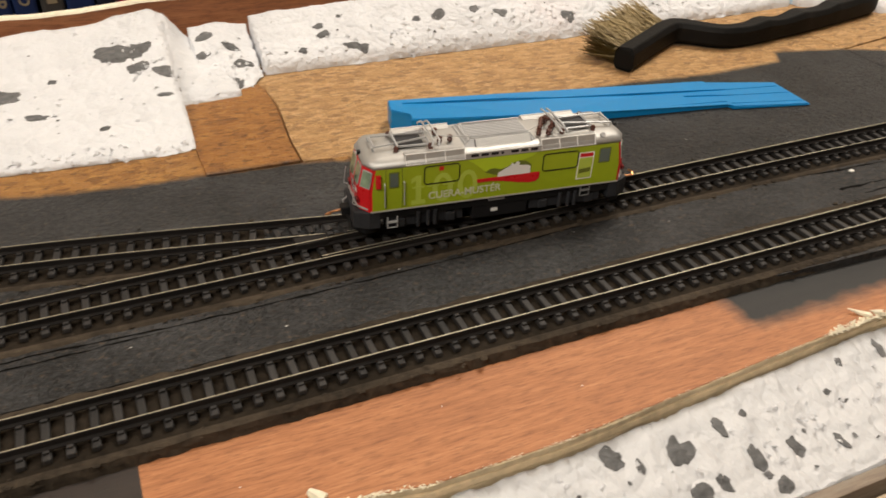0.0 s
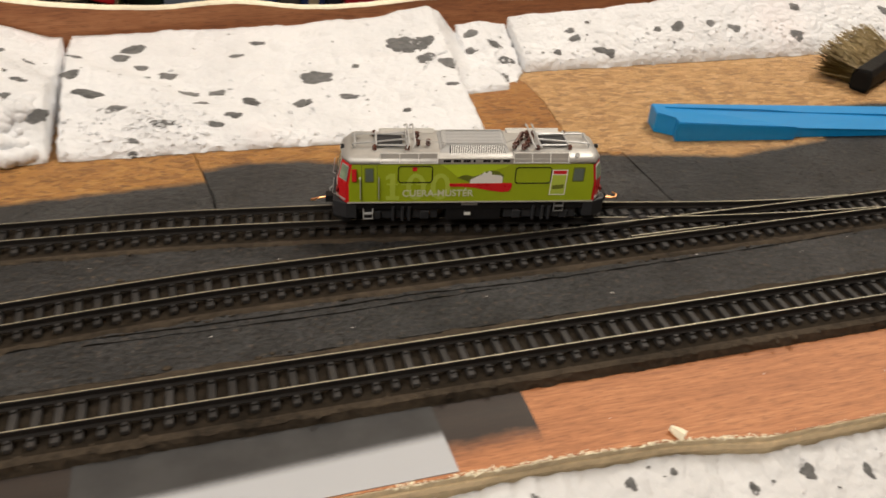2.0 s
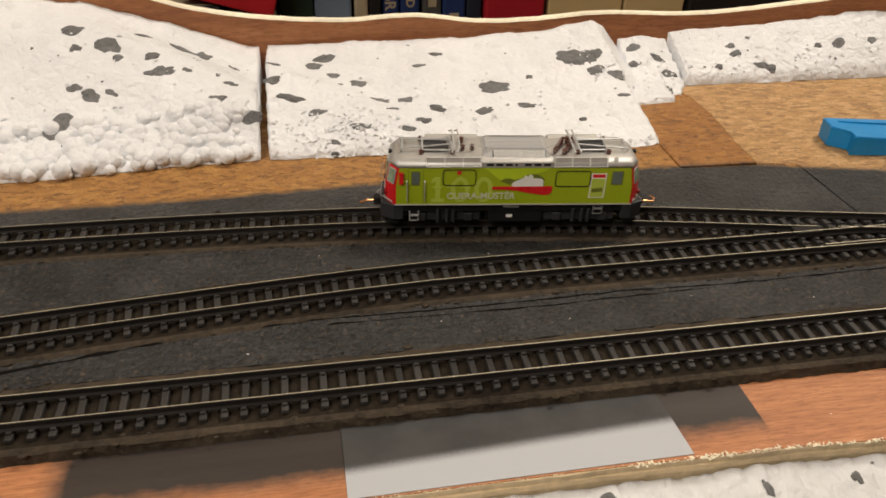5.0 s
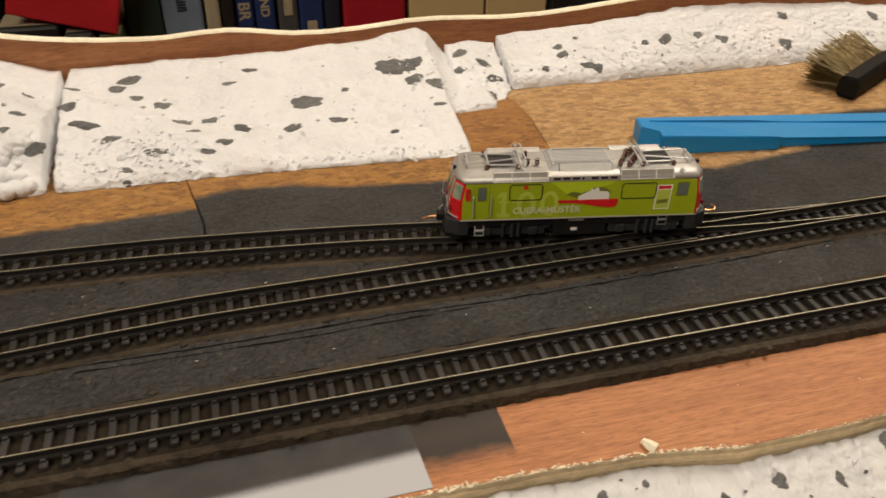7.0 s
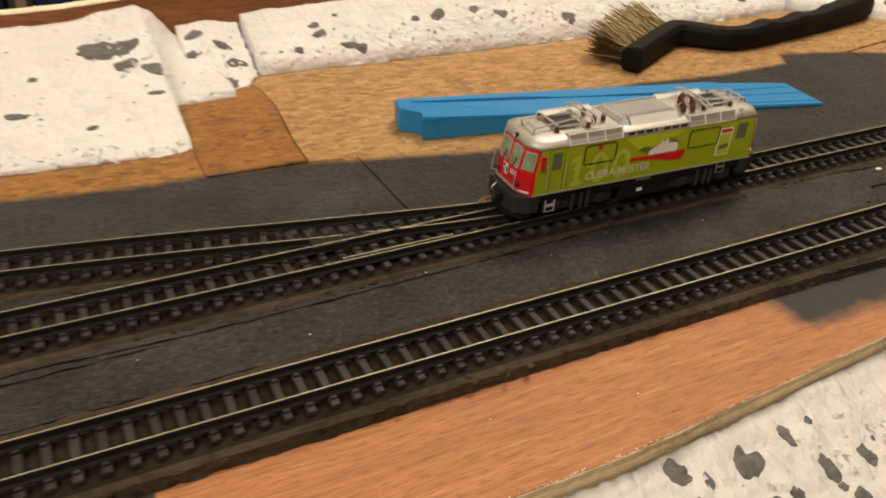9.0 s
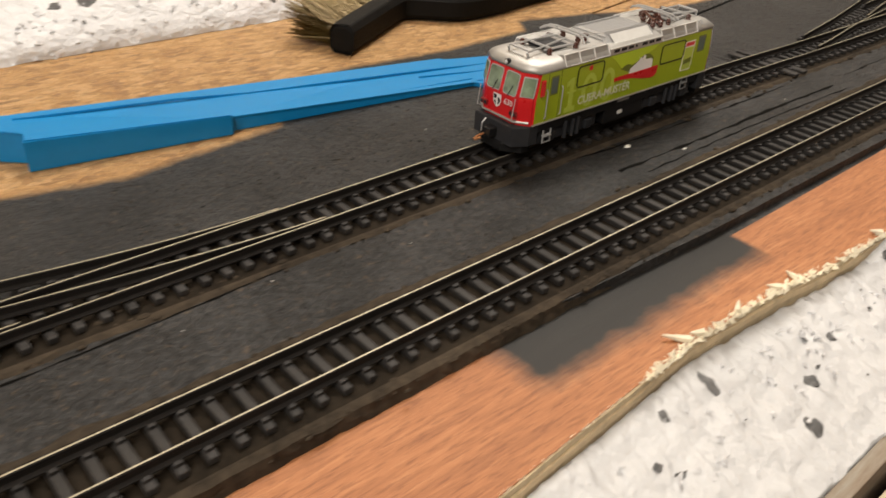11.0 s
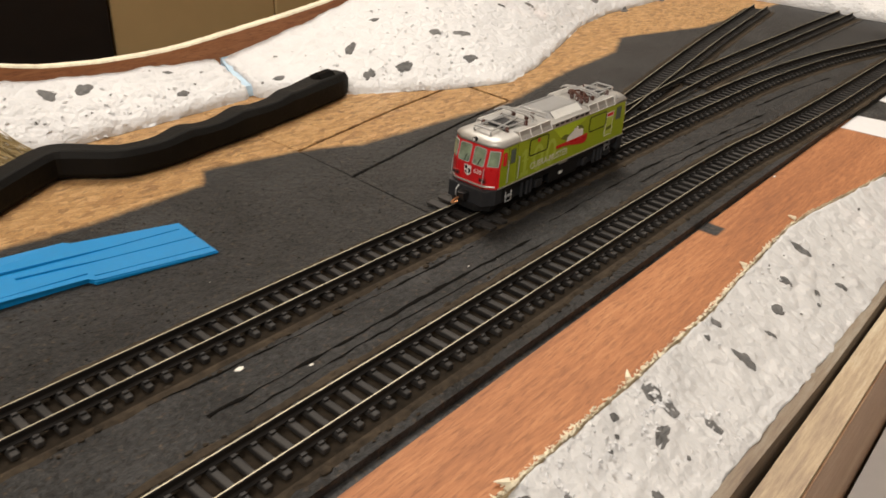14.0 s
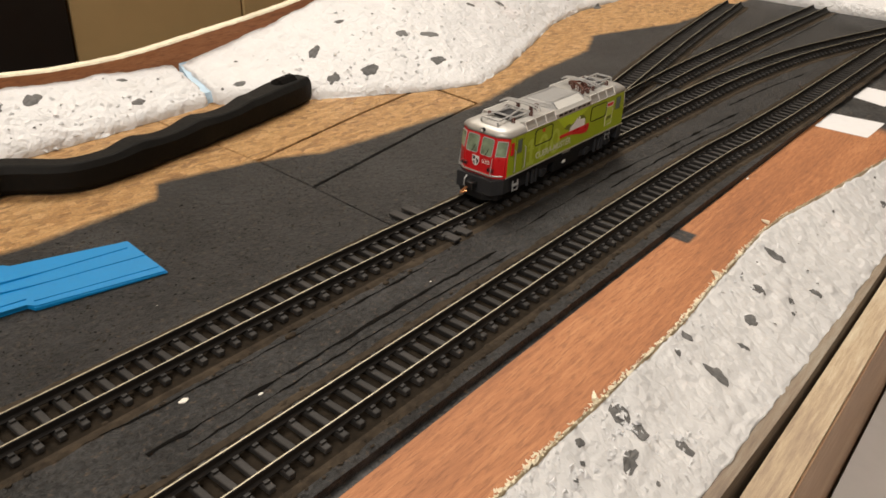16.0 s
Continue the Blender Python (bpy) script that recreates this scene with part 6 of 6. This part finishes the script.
        fp("air_hose", tube([(-42.2, 2.6, 7.6), (-43.4, 2.7, 6.6), (-43.2, 2.9, 4.6), (-42.2, 3.0, 3.6)], 0.22, 5), SILVER_LIGHT)
    # underframe, bogies and wheels
    part("underframe", box(-35.6, 32.4, -8.2, 8.2, 5.6, 8.3, 0.2), BLACK, e)
    part("equipment_box", box(-9.0, 7.5, -8.0, 8.0, 1.6, 5.8, 0.3), BLACK, e)
    part("maker_plate", box(-3.5, -1.6, -8.16, -7.9, 3.4, 4.4), WHITE, e, "small white plate")
    part("maker_plate", box(-4.6, 0.2, -8.5, -8.1, 7.1, 7.7), SILVER, e)
    for bx in (-22.5, 19.5):
        bg = empty("bogie")
        bg.parent = e
        part("bogie_frame", box(bx - 11, bx + 11, -7.4, -6.2, 2.0, 5.4, 0.3), GREY_DARK, bg)
        part("bogie_frame", box(bx - 11, bx + 11, 6.2, 7.4, 2.0, 5.4, 0.3), GREY_DARK, bg)
        part("bogie_beam", box(bx - 3, bx + 3, -6.2, 6.2, 2.4, 5.5), BLACK, bg)
        for dx in (-7.2, 7.2):
            for s in (-1, 1):
                wb = tube([(0, s * 0.7, 0), (0, s * -0.3, 0), (0, s * -0.4, 0), (0, s * -0.7, 0)], [3.4, 3.45, 3.9, 3.9], 24)
                for q in range(5):
                    a = q * 2 * math.pi / 5
                    add_tube(wb, [(0.8 * math.cos(a), s * 0.75, 0.8 * math.sin(a)), (2.9 * math.cos(a), s * 0.75, 2.9 * math.sin(a))], 0.3, 4)
                wh = part("wheel", wb, GREY_DARK, bg)
                wh.matrix_basis = pose((bx + dx) * MM, s * 4.2 * MM, 3.42 * MM)
                WHEELS.append((wh, (bx + dx) * MM, s * 4.2 * MM))
                part("axle_box", box(bx + dx - 1.3, bx + dx + 1.3, min(s * 7.2, s * 8.3), max(s * 7.2, s * 8.3), 2.2, 4.9, 0.3), GREY_DARK, bg)
        for dx in (-2.2, 0.6, 2.6):
            for s in (-1, 1):
                part("damper", tube([(bx + dx, s * 8.3, 2.0), (bx + dx, s * 8.3, 6.6)], 0.55, 7), GREY_DARK, bg)
    for x in (-33.4, 23.4):
        for s in (-1, 1):
            y = s * 8.75
            lo, mat = (2.9, SILVER_LIGHT) if x < 0 else (5.0, STEP_GREY)
            ld = part("step_ladder", tube([(x, y, lo + 3.3), (x, y, lo), (x + 2.7, y, lo), (x + 2.7, y, lo + 3.3)], 0.22, 5), mat, e, "light grey cab steps" if x < 0 else "dull grey cab steps")
            part("step", box(x, x + 2.7, y - 0.45, y + 0.45, lo + 1.6, lo + 1.95), mat, ld)
    return e


def side_box(side, x0, x1, y0, y1, z0, z1):
    a, b = sorted((side * y0, side * y1))
    return box(x0, x1, a, b, z0, z1)


loco = engine()

# middle of the engine along the line, in millimetres, by the second
RUN = [
    (0.0, -348.6),
    (0.5, -372.0),
    (1.0, -393.8),
    (1.5, -418.5),
    (2.0, -445.0),
    (2.5, -469.5),
    (3.0, -493.3),
    (3.2, -502.8),
    (3.7, -513.0),
    (4.3, -514.0),
    (4.8, -500.0),
    (5.3, -484.2),
    (5.5, -476.8),
    (6.0, -455.6),
    (6.5, -430.6),
    (7.0, -406.7),
    (7.5, -383.5),
    (8.0, -361.7),
    (8.5, -338.5),
    (9.0, -313.2),
    (9.2, -305.5),
    (11.3, -202.8),
    (11.5, -193.1),
    (12.0, -169.0),
    (12.5, -145.1),
    (13.0, -122.8),
    (13.5, -99.0),
    (14.0, -87.3),
    (14.5, -80.0),
    (15.0, -74.8),
    (15.5, -68.1),
    (16.0, -65.8),
]


def motions():
    def on_line(x):
        return interp(x, BRANCH) if x < -312 else interp(x, [p for p in MAIN if p[0] >= -400])

    rows = []
    for t, s in RUN:
        ya, yb = on_line(s - 22), on_line(s + 22)
        rows.append((t, pose(s * MM, (ya + yb) / 2 * MM, 4.0 * MM, 0, 0, math.degrees(math.atan2(yb - ya, 44)))))
    walk(loco, rows)
    # the wheels roll without slip, a row every 4 mm or so
    spins = []
    for (t0, s0), (t1, s1) in zip(RUN, RUN[1:]):
        n = max(1, math.ceil(abs(s1 - s0) / 4.0))
        spins += [(t0 + (t1 - t0) * k / n, s0 + (s1 - s0) * k / n) for k in range(n)]
    spins.append(RUN[-1])
    keep = [spins[0]]
    for t, s in spins[1:]:
        if frame(t) > frame(keep[-1][0]):
            keep.append((t, s))
    for wheel, x, y in WHEELS:
        walk(wheel, [(t, pose(x, y, 3.42 * MM, 0, math.degrees((s - RUN[0][1]) / 3.42), 0)) for t, s in keep])


motions()
